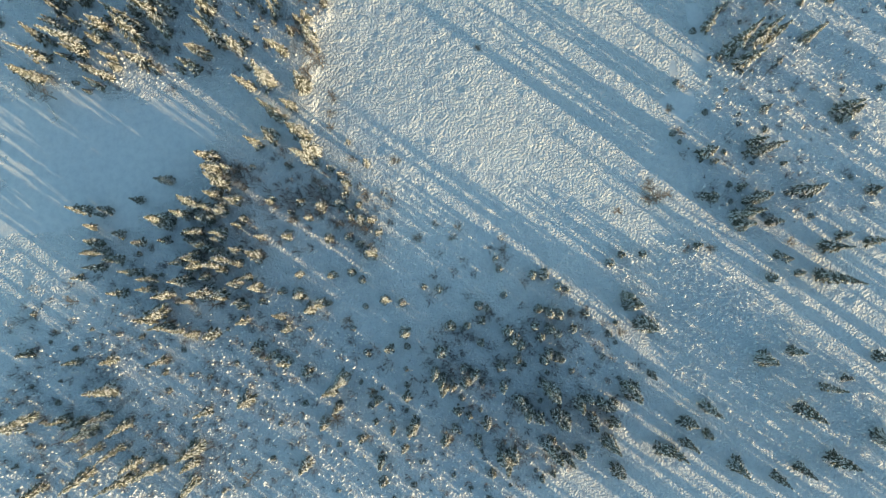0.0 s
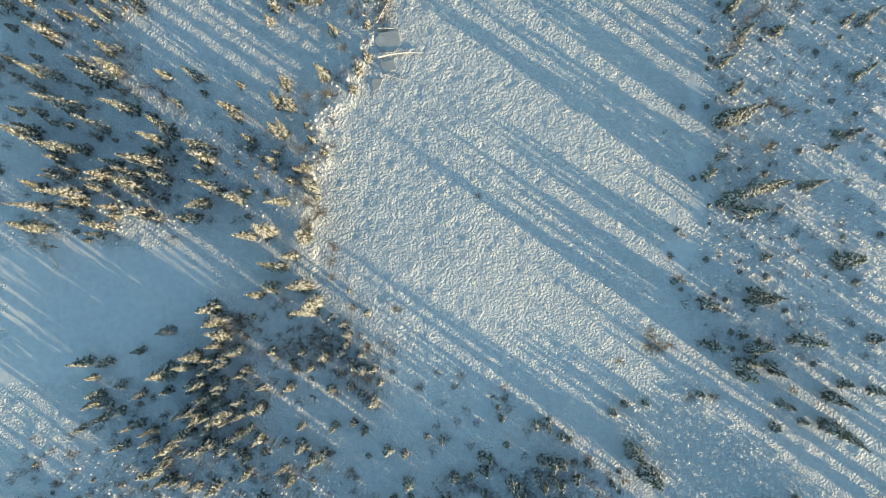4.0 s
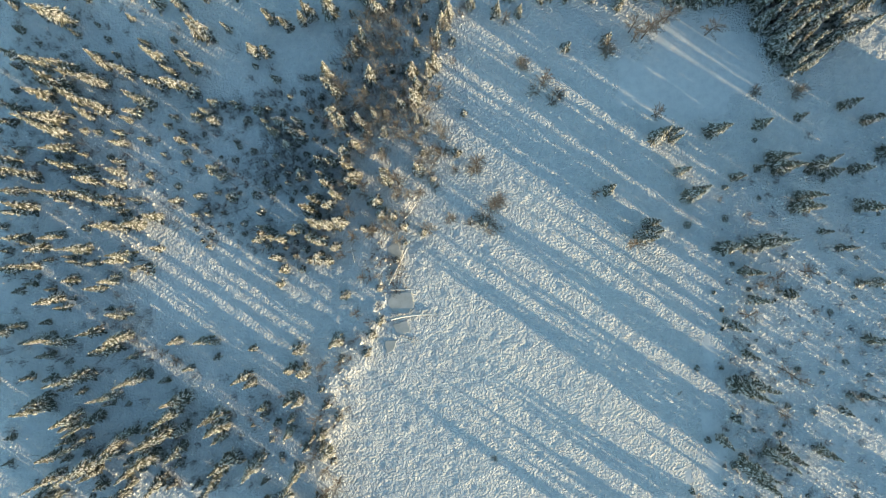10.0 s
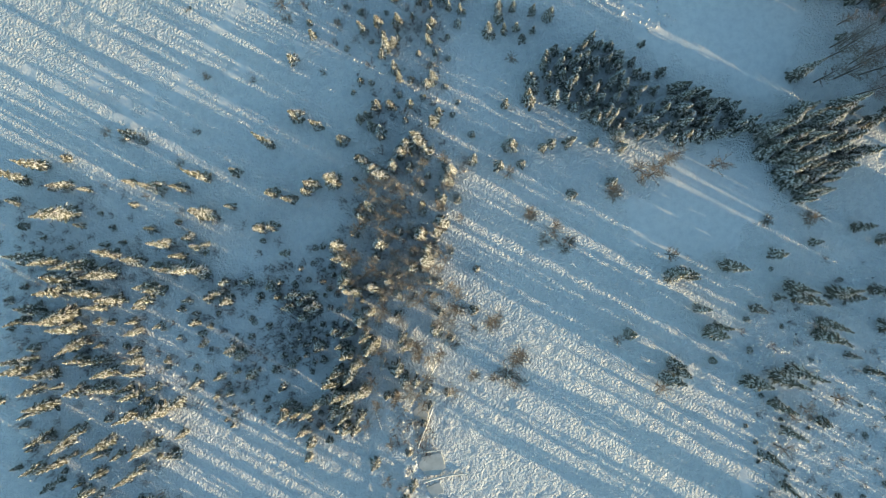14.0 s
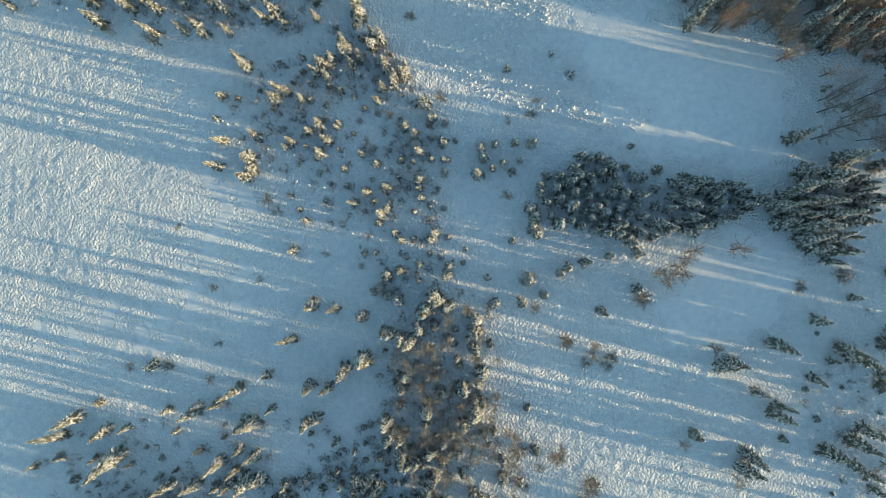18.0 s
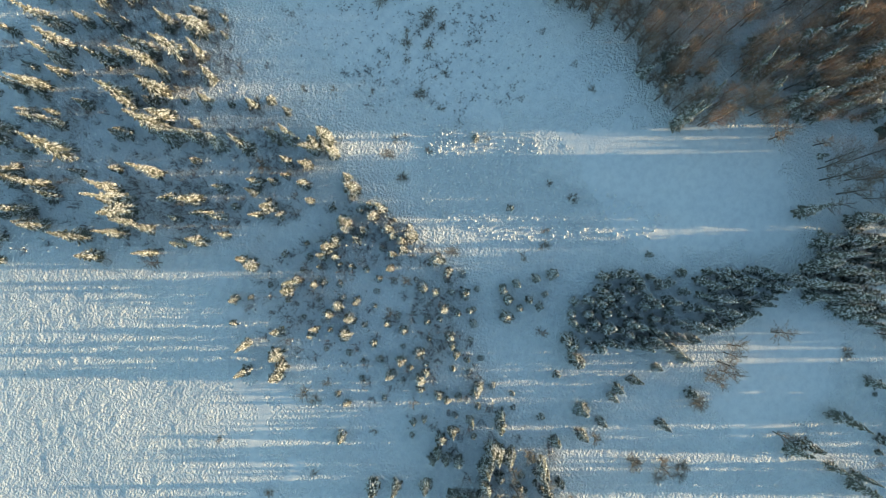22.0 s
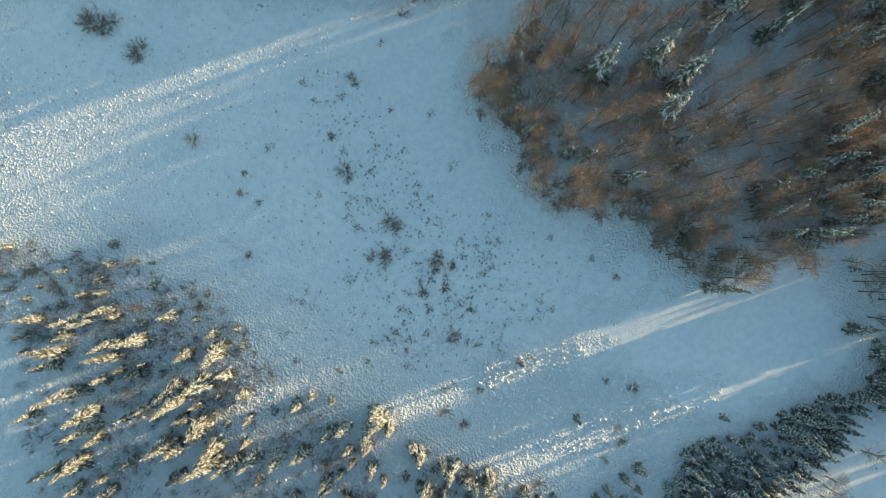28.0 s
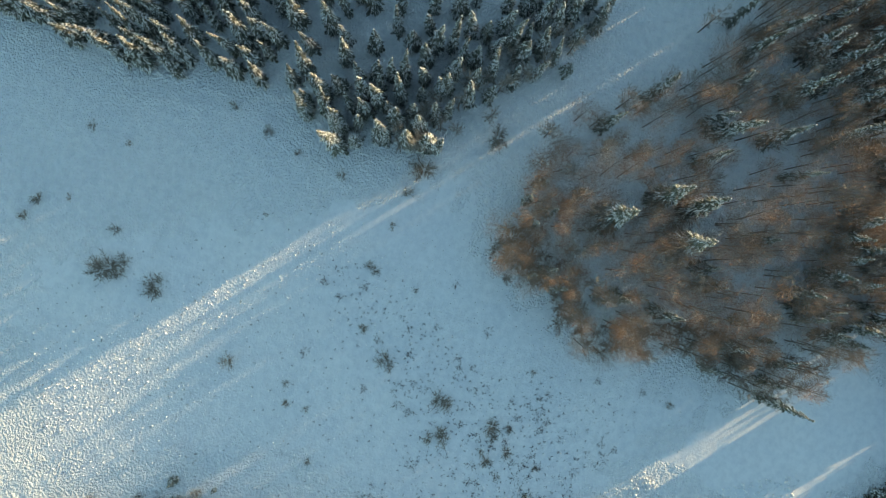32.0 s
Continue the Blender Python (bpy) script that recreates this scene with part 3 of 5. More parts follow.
def plant_spruces(rows, group, seed):
    r = random.Random(seed)
    for x, y, h in rows:
        size, k, turn, sx, sz = spruce_fit(x, y, h, r)
        called = "small" if size == "mid" and h < 5.8 else size
        key = (called, k)
        if key not in MASTERS:
            MASTERS[key] = thing(NAMES[called], SPRUCE[size][k], ("trunk", "crown", "snow_load"), LABELS[called], "spruce tree", group)
        tagged(plant_one(MASTERS[key], stand(x, y, turn, sx, sz)), group=group)


def plant_bare(rows, group, seed, label="leafless birch with fine brown twigs in snow"):
    r = random.Random(seed)
    for x, y, h in rows:
        k = r.randrange(4)
        key = ("bare", k)
        if key not in MASTERS:
            MASTERS[key] = thing("bare_tree", BARE[k], ("trunk", "limb_frame", "twig_crown"), label, "leafless tree", group)
        s = h / 6.0
        tagged(plant_one(MASTERS[key], stand(x, y, r.uniform(0, 6.28), (0.45 + 0.55 * s) * r.uniform(0.9, 1.2), s)), label=label, group=group)


plant_spruces([(31, 16.6, 2)], "spruces in the east of the bog", 22)
plant_bare([(-18.8, 12.8, 4), (-23.1, 24.3, 3), (-22.1, 28.8, 3), (-23.4, 34.5, 6), (-24.9, 45.1, 5), (-23, 53.5, 4), (-20.2, 53.6, 4)], "bare trees in the middle of the bog", 24)
plant_spruces([(-18.4, 8.6, 4), (-21.5, 9.5, 4), (-22.1, 13.2, 3), (-22.5, 16.4, 4), (-20.7, 21.8, 2), (-24.8, 39.2, 5.8), (-20.1, 56.9, 8), (-14.7, 56.9, 5)], "spruces in the middle of the bog", 25)
plant_bare([(-37.8, 16.5, 3), (-25.5, 33.1, 5), (-68, 35, 5), (-25.1, 36.5, 5), (-26.1, 39.6, 5), (-46.9, 57.3, 3), (-48.6, 58.9, 3)], "bare trees in the west of the bog", 26)
plant_spruces([(-25.9, 11.4, 3), (-31, 11.6, 3), (-51.3, 12.8, 8.8), (-46.4, 14.5, 10), (-62.2, 15, 3), (-41.4, 17.1, 9.4), (-26.6, 19.4, 11.4), (-42.5, 20, 9.3), (-26.3, 20.8, 11.4), (-42.7, 21.9, 8.4), (-35.1, 22.8, 7.7), (-27.6, 23.3, 11.4), (-32.7, 23.9, 7.9), (-30.9, 26.9, 11.1), (-28.9, 28.5, 6.8), (-26.7, 31.5, 9.5), (-35.4, 32.7, 8.4), (-32.6, 32.8, 11.4)], "spruces in the west of the bog", 27)
plant_spruces([(-60.2, 35.9, 6.5), (-43.9, 36.6, 8.4), (-58.6, 37.1, 7.8), (-29.3, 37.5, 10.7), (-69.8, 38.4, 9.1), (-52.3, 38.6, 9.1), (-71.4, 38.8, 7.2), (-42.3, 38.9, 9.8), (-61.8, 39, 4.4), (-36.6, 39.1, 8.9), (-57.8, 40.3, 5.7), (-39.7, 40.7, 11.4), (-62.5, 41.4, 7.1), (-68.7, 41.8, 9.9), (-52.8, 42.8, 11), (-62.5, 43.1, 11.4), (-48, 43.3, 9.8), (-30, 43.7, 7.5), (-58.8, 44.2, 7.8), (-41.2, 44.2, 6.2), (-52.5, 44.8, 8.3), (-68.8, 44.9, 7.2), (-58.4, 45.8, 7.2), (-65, 46.2, 7.1), (-40.8, 46.2, 8.6)], "spruces in the west of the bog", 28)
plant_spruces([(-49.7, 46.5, 11.4), (-47.1, 46.5, 6.3), (-66.2, 47.1, 5.1), (-55.6, 47.1, 7.3), (-41.1, 47.7, 8.6), (-33.5, 47.9, 5.6), (-27.8, 48.2, 9.4), (-29.1, 48.9, 7.8), (-65.5, 49.4, 5.4), (-47.9, 49.5, 11.4), (-60.7, 50.3, 10.1), (-64.5, 50.9, 8.5), (-46.3, 51.2, 10.3), (-35.1, 52, 5), (-26.4, 52.6, 7), (-57.5, 53.2, 9.3), (-68.9, 53.3, 10.4), (-28.2, 53.3, 7), (-35.8, 53.4, 8), (-68.8, 54.7, 7.9), (-52.4, 55.8, 10), (-26.7, 56.4, 6.1), (-40.4, 56.9, 3), (-61.8, 57.1, 11.4), (-34.2, 57.4, 3)], "spruces in the west of the bog", 29)
plant_bare([(65.4, 118.8, 5), (72.6, 123, 9), (62.2, 126.7, 9)], "bare trees in the east of the cross wood", 30)
plant_spruces([(72.3, 117, 10.9), (39.4, 118.2, 3), (55.7, 130.4, 15), (28.3, 138.3, 4), (31.7, 150.1, 4), (30.5, 161.2, 2)], "spruces in the east of the cross wood", 31)
plant_spruces([(75.2, 161.7, 16.5), (80.2, 150.2, 17), (75, 150, 16), (80.5, 155.2, 17.5), (72.4, 146, 9), (96.4, 132.2, 11.5), (89.5, 137, 12), (83, 127, 11), (72.8, 131.4, 11.5), (67.8, 124.7, 10.5), (63.3, 159.6, 8), (70.2, 143.6, 8), (64, 150.5, 12), (64.4, 157.2, 8.5), (62.2, 139, 9), (57.8, 140, 6), (58.5, 131, 8), (61.5, 130, 9), (64.5, 133.5, 7), (60, 136, 6.5), (63, 166.8, 8.5), (64.6, 168.8, 9), (71.3, 173, 9.5), (73.8, 171.4, 9), (77.6, 173.4, 8), (68, 121.5, 9), (71, 119, 11), (79, 138.5, 9), (93.2, 149.5, 15), (101, 140.5, 14), (66.4, 137.6, 6), (70.4, 127.2, 10)], "tall spruces in the birch wood", 65)
plant_spruces([(23.5, 118.5, 5), (-3.8, 123, 3)], "spruces in the middle of the cross wood", 33)
plant_spruces([(-5.5, 123.8, 3), (-15.1, 129.8, 4.6), (14.7, 139.7, 5), (8.2, 144, 5)], "spruces in the middle of the cross wood", 34)
plant_spruces([(-19.2, 147.4, 6.7)], "spruces in the middle of the cross wood", 35)
plant_spruces([(-37.5, 114.4, 5.3), (-56.3, 114.9, 11.4), (-33.1, 114.9, 11.4), (-41.1, 115.1, 8.9), (-52.8, 118, 3.9), (-55.9, 119.3, 6.6), (-62.5, 121.8, 9), (-42, 123.1, 2), (-58.9, 123.4, 9.1), (-55, 123.6, 3), (-43.9, 124.6, 5.6)], "spruces in the west of the cross wood", 36)
plant_bare([(28.5, 65.3, 5), (34.9, 85, 5), (57.4, 85.1, 5), (45.2, 96.5, 5), (29.2, 97.1, 4), (33.5, 97.2, 5), (35.2, 97.6, 6), (36, 98.7, 6), (33.3, 98.8, 6), (37.6, 99.2, 6), (39, 99.5, 5), (71.1, 105, 9), (67.4, 105.4, 9), (64.1, 105.6, 8), (70.3, 107, 7), (66.9, 108.8, 8), (69.4, 109.6, 7), (67.9, 110.3, 7)], "bare trees in the east of the long meadow", 37)
plant_spruces([(63.3, 91.3, 5.9), (63.7, 93.1, 4.6), (69.9, 97.3, 9), (29.5, 98.1, 4), (66.1, 100.8, 9.6), (32.1, 103.2, 5), (31.9, 105.4, 6), (61, 107.3, 8.9)], "spruces in the east of the long meadow", 39)
plant_bare([(-16.6, 60.9, 3), (-14.9, 66.3, 3)], "bare trees in the middle of the long meadow", 40)
plant_bare([(19.2, 93.6, 3)], "bare trees in the middle of the long meadow", 41)
plant_spruces([(-17.9, 63.8, 5)], "spruces in the middle of the long meadow", 42)
plant_spruces([(-40.1, 59.3, 3), (-41.4, 59.9, 6), (-46.5, 60.6, 5.4), (-56.5, 61.1, 8.5), (-67.5, 61.2, 5.6), (-54.5, 62.5, 8.9), (-64.4, 63, 6.5), (-59, 63.9, 7), (-67.2, 64, 7.4), (-55.4, 66.1, 5), (-53.3, 66.1, 3), (-74.3, 66.3, 9), (-28.2, 67.1, 4), (-63.8, 68.5, 4.6), (-64.9, 70.3, 7.7)], "spruces in the west of the long meadow", 45)
plant_spruces([(-33.9, 108.6, 9.2), (-35.2, 109.3, 7.8)], "spruces in the west of the long meadow", 47)
plant_spruces([(77.7, 167.1, 7.3), (63.5, 170.1, 6.1), (103.1, 172.5, 6.4), (95.2, 174.3, 5.8), (74.5, 174.4, 9.2), (98, 181.6, 8.1), (97.7, 183.8, 10.7), (89.3, 187.2, 9.1), (97, 187.7, 8.2), (87.2, 191.1, 12.3), (78, 191.5, 15), (82.5, 191.5, 11.4), (77.6, 194.1, 13.8), (86.2, 197.2, 3.4), (83.9, 197.4, 7.1), (77.2, 198.5, 12.9), (81.7, 198.5, 7.2), (79.6, 202.4, 7.9), (74, 204.4, 14.8), (76.6, 204.7, 10.5), (81, 208.3, 9.8), (81.4, 209.8, 5.9), (77.2, 210.3, 10.2), (81.1, 213.7, 6.2)], "spruces in the east of the north clearing", 48)
plant_bare([(15.5, 197.7, 3), (11.1, 205.4, 3), (8.6, 213.4, 3)], "bare trees in the middle of the north clearing", 49)
plant_spruces([(12.1, 175.9, 4)], "spruces in the middle of the north clearing", 50)
plant_spruces([(7, 184.5, 2), (0.1, 188.3, 10.2), (5, 188.5, 2), (6.4, 191, 11.4), (-4.2, 191.6, 11.4), (11.5, 191.7, 11.4), (2.2, 193.4, 11.4)], "spruces in the middle of the north clearing", 51)
plant_spruces([(3, 194.5, 10.3), (8.2, 195.8, 6.5), (-2.6, 197.4, 8.6), (12.5, 200.4, 7.3), (1.9, 201, 5.5), (-12.8, 201.7, 11.4), (-7.7, 202.4, 10.8), (7.1, 202.9, 11.4), (-6, 203.8, 11.4), (-1.1, 204.8, 5.9), (3, 205.2, 11.4), (4.9, 205.7, 10.3), (-4.6, 207.7, 11.4), (9.1, 209, 9.7), (5.6, 211.9, 11.4), (-2.5, 212.2, 7.7), (-0.3, 212.2, 10.8), (14.7, 212.7, 3), (2.6, 212.8, 5.7), (11.7, 212.8, 3.2)], "spruces in the middle of the north clearing", 52)
plant_bare([(9, 219.9, 3), (8.9, 221.5, 3), (7.5, 222.6, 3)], "bare trees in the middle of the north field", 54)
plant_spruces([(2.6, 217.9, 9)], "spruces in the middle of the north field", 55)
plant_spruces([(39.5, -38.3, 6.7), (43.1, -37.3, 6.5), (48.4, -36.6, 8.4), (33.7, -35.9, 6.1), (55.6, -33.9, 9), (44.7, -28.3, 10), (48.6, -25.6, 7.3), (52, -24.5, 3), (57.3, -21.8, 9), (40.1, -20.3, 6.5), (44.6, -19.5, 6.6)], "spruces in the east of the south bog", 57)
plant_spruces([(3.6, -35, 3), (15.4, -34.8, 7), (5.5, -34.3, 3), (-4.1, -33.3, 3), (-21.2, -32.7, 3.8)], "spruces in the middle of the south bog", 59)
plant_spruces([(-22.3, 6.4, 4)], "spruces in the middle of the south bog", 62)
plant_bare([(-41.2, -29, 5)], "bare trees in the west of the south bog", 63)
plant_spruces([(-51.7, -29.4, 8.7), (-76.8, -27.7, 9), (-61.3, -27.5, 10.6), (-68.6, -26.3, 9.7)], "spruces in the west of the south bog", 64)
plant_spruces([(-14.9, 195.6, 12), (-17.1, 191.3, 13), (-3.6, 184.1, 12), (1.6, 176, 10), (0, 178.8, 9), (-1.6, 181, 6), (4.5, 172.5, 10), (10.3, 169, 9), (8.9, 170.7, 8), (12.2, 165.7, 9), (14.1, 165.1, 10), (13.5, 163.2, 8), (14.7, 166.4, 7), (9.4, 164.7, 6), (-8.8, 179.3, 11), (-14.8, 179.5, 13), (-15.2, 181.7, 12), (-16.1, 178.2, 12), (-9.1, 174.5, 8), (-23.5, 188.5, 6.7), (-23.2, 190.1, 8.5), (-25.6, 193.4, 6), (-23.6, 179.9, 10), (-19.1, 176.2, 9), (-17, 176.6, 7), (-11.3, 172.1, 5), (-13.3, 168.8, 5.5), (-5.8, 167.6, 8), (-7.3, 165, 5), (-7.3, 169.7, 6), (0.9, 163.6, 8), (0.5, 167.1, 5), (3.7, 166.5, 4)], "spruces by the north clearing", 66)
plant_spruces([(6, 160, 5), (7.2, 162.5, 7), (5.9, 165.6, 4), (12, 157.2, 8), (12.5, 158.6, 6), (-7.8, 160.3, 6.5), (-7.5, 158.8, 6), (-3.9, 152.2, 8), (-5.8, 152.2, 6), (-2.3, 150.1, 5), (-13.1, 156.8, 3.5), (4.9, 153, 7), (3.3, 152.7, 7), (1.7, 152.3, 6), (3, 151.1, 5), (7.4, 153.1, 6), (7.5, 154.2, 6), (9, 150.9, 5), (7.4, 150.6, 5), (11.8, 151.9, 6), (13.4, 151.6, 7), (11.8, 148.7, 5), (11.9, 147.5, 6), (12.2, 145.9, 5), (11.6, 144.7, 6), (9.7, 145.3, 5), (13.8, 145.6, 5), (12.4, 153.1, 6), (-16.7, 200.2, 5), (-9, 188.1, 5), (-21.3, 200.6, 9), (-23, 199.8, 9), (-27.9, 189.1, 7)], "spruces by the north clearing", 67)
plant_spruces([(-28.8, 187.4, 6), (-29.6, 191.2, 8), (-25.2, 195.1, 8)], "spruces by the north clearing", 68)
plant_bare([(4.2, 169.1, 4), (19.7, 156.9, 4), (-18, 169, 4), (-7.4, 172.3, 5)], "bare trees by the north clearing", 86)
plant_spruces([(13.9, 140.2, 5), (14.4, 137.3, 5), (9.8, 138.4, 5), (10.8, 136.3, 5), (10.2, 133.5, 6), (14.2, 133.3, 4), (12.7, 130.6, 4), (11.2, 131.5, 4), (6.8, 133.9, 3), (7.7, 129.8, 4), (7.2, 128.6, 5), (6.8, 127.2, 5), (2.6, 131.1, 5), (-0.1, 128, 6), (1.2, 128.3, 5), (-0.3, 132.2, 4), (-2.9, 131.6, 5), (-1.1, 127, 4), (0.4, 124.1, 5), (0.7, 122.9, 4), (5.9, 121, 5), (4.7, 120.7, 4), (18.9, 129.7, 4), (21, 129, 5), (18.4, 127.9, 4), (23.8, 127.5, 5), (26.1, 126.2, 5), (20.7, 125.6, 4), (16.3, 126, 5), (18.7, 125.7, 4), (21.2, 123.8, 3), (23.2, 124.7, 3), (-2, 145, 5)], "spruces along the brook", 69)
plant_spruces([(-4, 145.1, 4), (-1.9, 142.4, 5), (-6.9, 144.7, 5), (-8, 144.6, 4), (-4.2, 141.1, 5), (-11.2, 148.2, 6), (-16.3, 150.5, 7), (-14, 146.1, 7), (-15.9, 143.5, 7), (-14.5, 144.3, 5), (-11.2, 133.1, 3), (1, 143.9, 4), (21.1, 117.2, 5), (21, 116, 5), (19.8, 114.8, 6), (19.9, 113.6, 6), (16, 114.4, 4), (-1.7, 137.1, 3), (1.8, 137.8, 3), (3.1, 135.5, 3)], "spruces along the brook", 70)
plant_bare([(16.9, 139, 4), (-14.5, 138.6, 3), (-10.9, 137.6, 3), (8.5, 140.7, 4), (3.4, 138.9, 3), (18.7, 121.1, 3)], "bare trees along the brook", 89)
plant_spruces([(-21.9, 117.4, 9), (-16.7, 120.7, 7), (-13.8, 118.4, 6), (-10.7, 115.2, 5), (-7, 117.8, 5), (-5.6, 118, 5), (-4, 119.1, 5), (-4.3, 114.6, 6), (-5.4, 116.1, 5), (-1.8, 118.8, 5), (1.3, 118.2, 5), (1, 112.8, 7.5), (4.4, 114.5, 6), (5.5, 115.7, 5), (-8.5, 111.6, 6.2), (-7.7, 110.6, 6.2), (-6.9, 109.5, 7.5), (-5.7, 108.4, 7.5), (-3.8, 109, 6.2), (-2.1, 111, 6.2), (-0.6, 111.7, 7.5), (1.1, 111.7, 7.5), (1.9, 109.9, 6.2), (-13.5, 109.2, 10), (-16.7, 109.3, 7.5), (-18.2, 108.6, 6.2), (-20.6, 108, 6.2), (-23.1, 109.8, 7), (-28.4, 114.4, 5), (8.8, 107, 6), (12.6, 105, 6), (15.3, 107.8, 6), (16.2, 104.4, 5)], "spruces round the head of the long meadow", 72)
plant_spruces([(20.1, 106.1, 5), (21.5, 106.3, 5), (24.1, 105.9, 6), (28.1, 104.8, 5), (22.9, 97.9, 5), (5, 106.2, 7.5), (3.9, 105, 7.5), (2.5, 102, 7.5), (1.5, 98.5, 7.5), (0.6, 97.1, 6.2), (-2.3, 97.8, 7.5), (-1.4, 94.9, 7.5), (-2.1, 93.1, 7.5), (-4.5, 92.6, 6.2), (-2.6, 90, 6.2), (-8.9, 97.4, 8.8), (-15.6, 98.9, 8.8), (-14.9, 97, 8.8), (-14.2, 95.8, 7.5), (-15.5, 93.4, 7.5), (-15.3, 91.8, 7.5), (-14.1, 90.9, 7.5), (-11.7, 91, 6.2), (-8.9, 91.4, 5), (-12.8, 87.4, 6.2), (-14.7, 86.8, 7.5), (-19.1, 85.6, 6.2), (-16.4, 85.2, 7.5), (-8.8, 103.4, 7.5), (-10.4, 102.3, 6.2), (-7.9, 89, 5), (-23.8, 99.8, 4), (-26.7, 104.9, 7)], "spruces round the head of the long meadow", 73)
plant_spruces([(-24.9, 104.6, 5), (-30.8, 96.7, 4), (-27.3, 95.3, 4), (-23.2, 91.8, 5), (-25.2, 91.2, 6), (-21.2, 92.5, 6.2), (-24, 92.9, 5), (-26.7, 93.3, 4), (-23.6, 89.1, 5), (-21.6, 90.2, 6.2)], "spruces round the head of the long meadow", 74)
plant_bare([(15.3, 96.1, 3), (18.4, 92.6, 3), (13.7, 103.4, 4), (-11.8, 93.7, 4), (-10, 93, 4), (-6.8, 95.7, 3), (-6.9, 101.2, 5), (-4.9, 101.8, 4)], "bare trees round the head of the long meadow", 92)
plant_spruces([(-63.2, 10.2, 6), (-59.2, 11.3, 4), (-56.1, 9.6, 5), (-51.9, 9.5, 4), (-47.1, 10.3, 5), (-48.1, 10, 4), (-45, 7.7, 7), (-47.1, 5.7, 7), (-43, 4.7, 8), (-36.9, 4.9, 9), (-40.3, 4.4, 6), (-48.9, 2.9, 8), (-39.1, 2, 6), (-41.1, 1.3, 6), (-37.9, 0.4, 7), (-55.1, 2, 6), (-52.4, 0.8, 7), (-45.9, 0.3, 8), (-43.6, -0.3, 7), (-66.6, 5.3, 4), (-53.6, -1.8, 8), (-55.6, -3, 6), (-52.9, -4.2, 7), (-52.1, -4.8, 5), (-41, -1.9, 5), (-40.1, -2.5, 5), (-37.3, -2.2, 3), (-40.4, -4.8, 6), (-48.9, -6.1, 5), (-45.7, -6.4, 6), (-51.2, -5.3, 4), (-30.8, 1.4, 4.5), (-31.2, -1.7, 5)], "spruces in the south bog", 110)
plant_spruces([(-33.9, -1, 3), (-25.4, 0.8, 5), (-22.6, 0.9, 4.5), (-20.9, -0.7, 4), (-27.7, -3.5, 7), (-29.6, -4.2, 6), (-34.4, -5, 6), (-33.7, -6.9, 5), (-38.5, -9.1, 5), (-36, -10.8, 6), (-34.5, -12.3, 6), (-31.3, -14, 5), (-25.5, -15.6, 10), (-27.5, -17.6, 8), (-26.9, -20, 7), (-29.5, -22.4, 6), (-41.4, -17.4, 7), (-48, -18.5, 7), (-54, -9.6, 6), (-62.8, -8.6, 5), (-68.5, -8.4, 5), (-76.3, -6.1, 5), (-63.8, -13.5, 8), (-69.1, -18, 7), (-71.3, -17.3, 6), (-76.9, -16.2, 10), (-79.5, -17.7, 7), (-64.8, -17.5, 7), (-67.3, -19.5, 9), (-61.1, -18.9, 8), (-66.4, -22.4, 7), (-63, -22.8, 9), (-56.8, -26.2, 9)], "spruces in the south bog", 111)
plant_spruces([(-50, -23.7, 9), (-51.2, -26.3, 7), (-60.9, -25.3, 7), (-33, -28.5, 6), (-21.1, -29.1, 7), (-17.7, -4.3, 6), (-15, -5, 3.5), (-11.3, -2.9, 2.5), (-8.9, -3.5, 4.5), (-15.1, -9.6, 5), (-17.7, -12.1, 6), (-21.4, -12.3, 2.5), (-15.7, -18.1, 3), (-15.9, -19.8, 5), (-20.5, -19.8, 5), (-21.3, -18.8, 4), (-15.1, -24, 6), (-15.7, -25.3, 6), (-18.8, -24.9, 4), (-21.4, -23.3, 3), (-23.9, -25.7, 3), (-17.3, -27.8, 4), (-9.7, -13.4, 6), (-11, -16.4, 7), (-10.2, -17.8, 7), (-9.9, -19.2, 7), (-8.5, -18.9, 5), (-7.8, -9.5, 4), (-5.2, -9.8, 4), (-2.8, -9.2, 4), (-3.4, -12.7, 3.5), (-1.7, -7.5, 3.5), (-3, -6.9, 3)], "spruces in the south bog", 112)
plant_spruces([(0.9, -1.5, 3), (1.2, -5.6, 3), (0.6, 0.3, 2.5), (6.1, -3, 4), (7.9, -3.2, 5), (9.8, -5.3, 3), (11.1, -5.9, 3), (6.3, -8.5, 5), (8, -9.1, 6), (9.3, -9.7, 5), (5.5, -11.1, 5), (7.7, -11.8, 5), (8.9, -12.8, 5), (11.2, -12.2, 4), (6.2, -12.9, 4), (1, -11.4, 5), (2.1, -12.9, 6), (2.9, -13.9, 5), (2.2, -16.1, 5), (7.2, -15.3, 6), (8.4, -16.3, 6), (6.6, -16.6, 5), (-6.4, -16.4, 6), (-4.8, -17.5, 6), (-6.3, -18.7, 5), (-0.6, -16.6, 5), (-0.5, -19.8, 6), (5.7, -20.1, 8), (6.5, -21, 7), (7.3, -22, 7), (2.2, -23.2, 6), (2.9, -24.2, 7), (1.4, -22.2, 6)], "spruces in the south bog", 113)
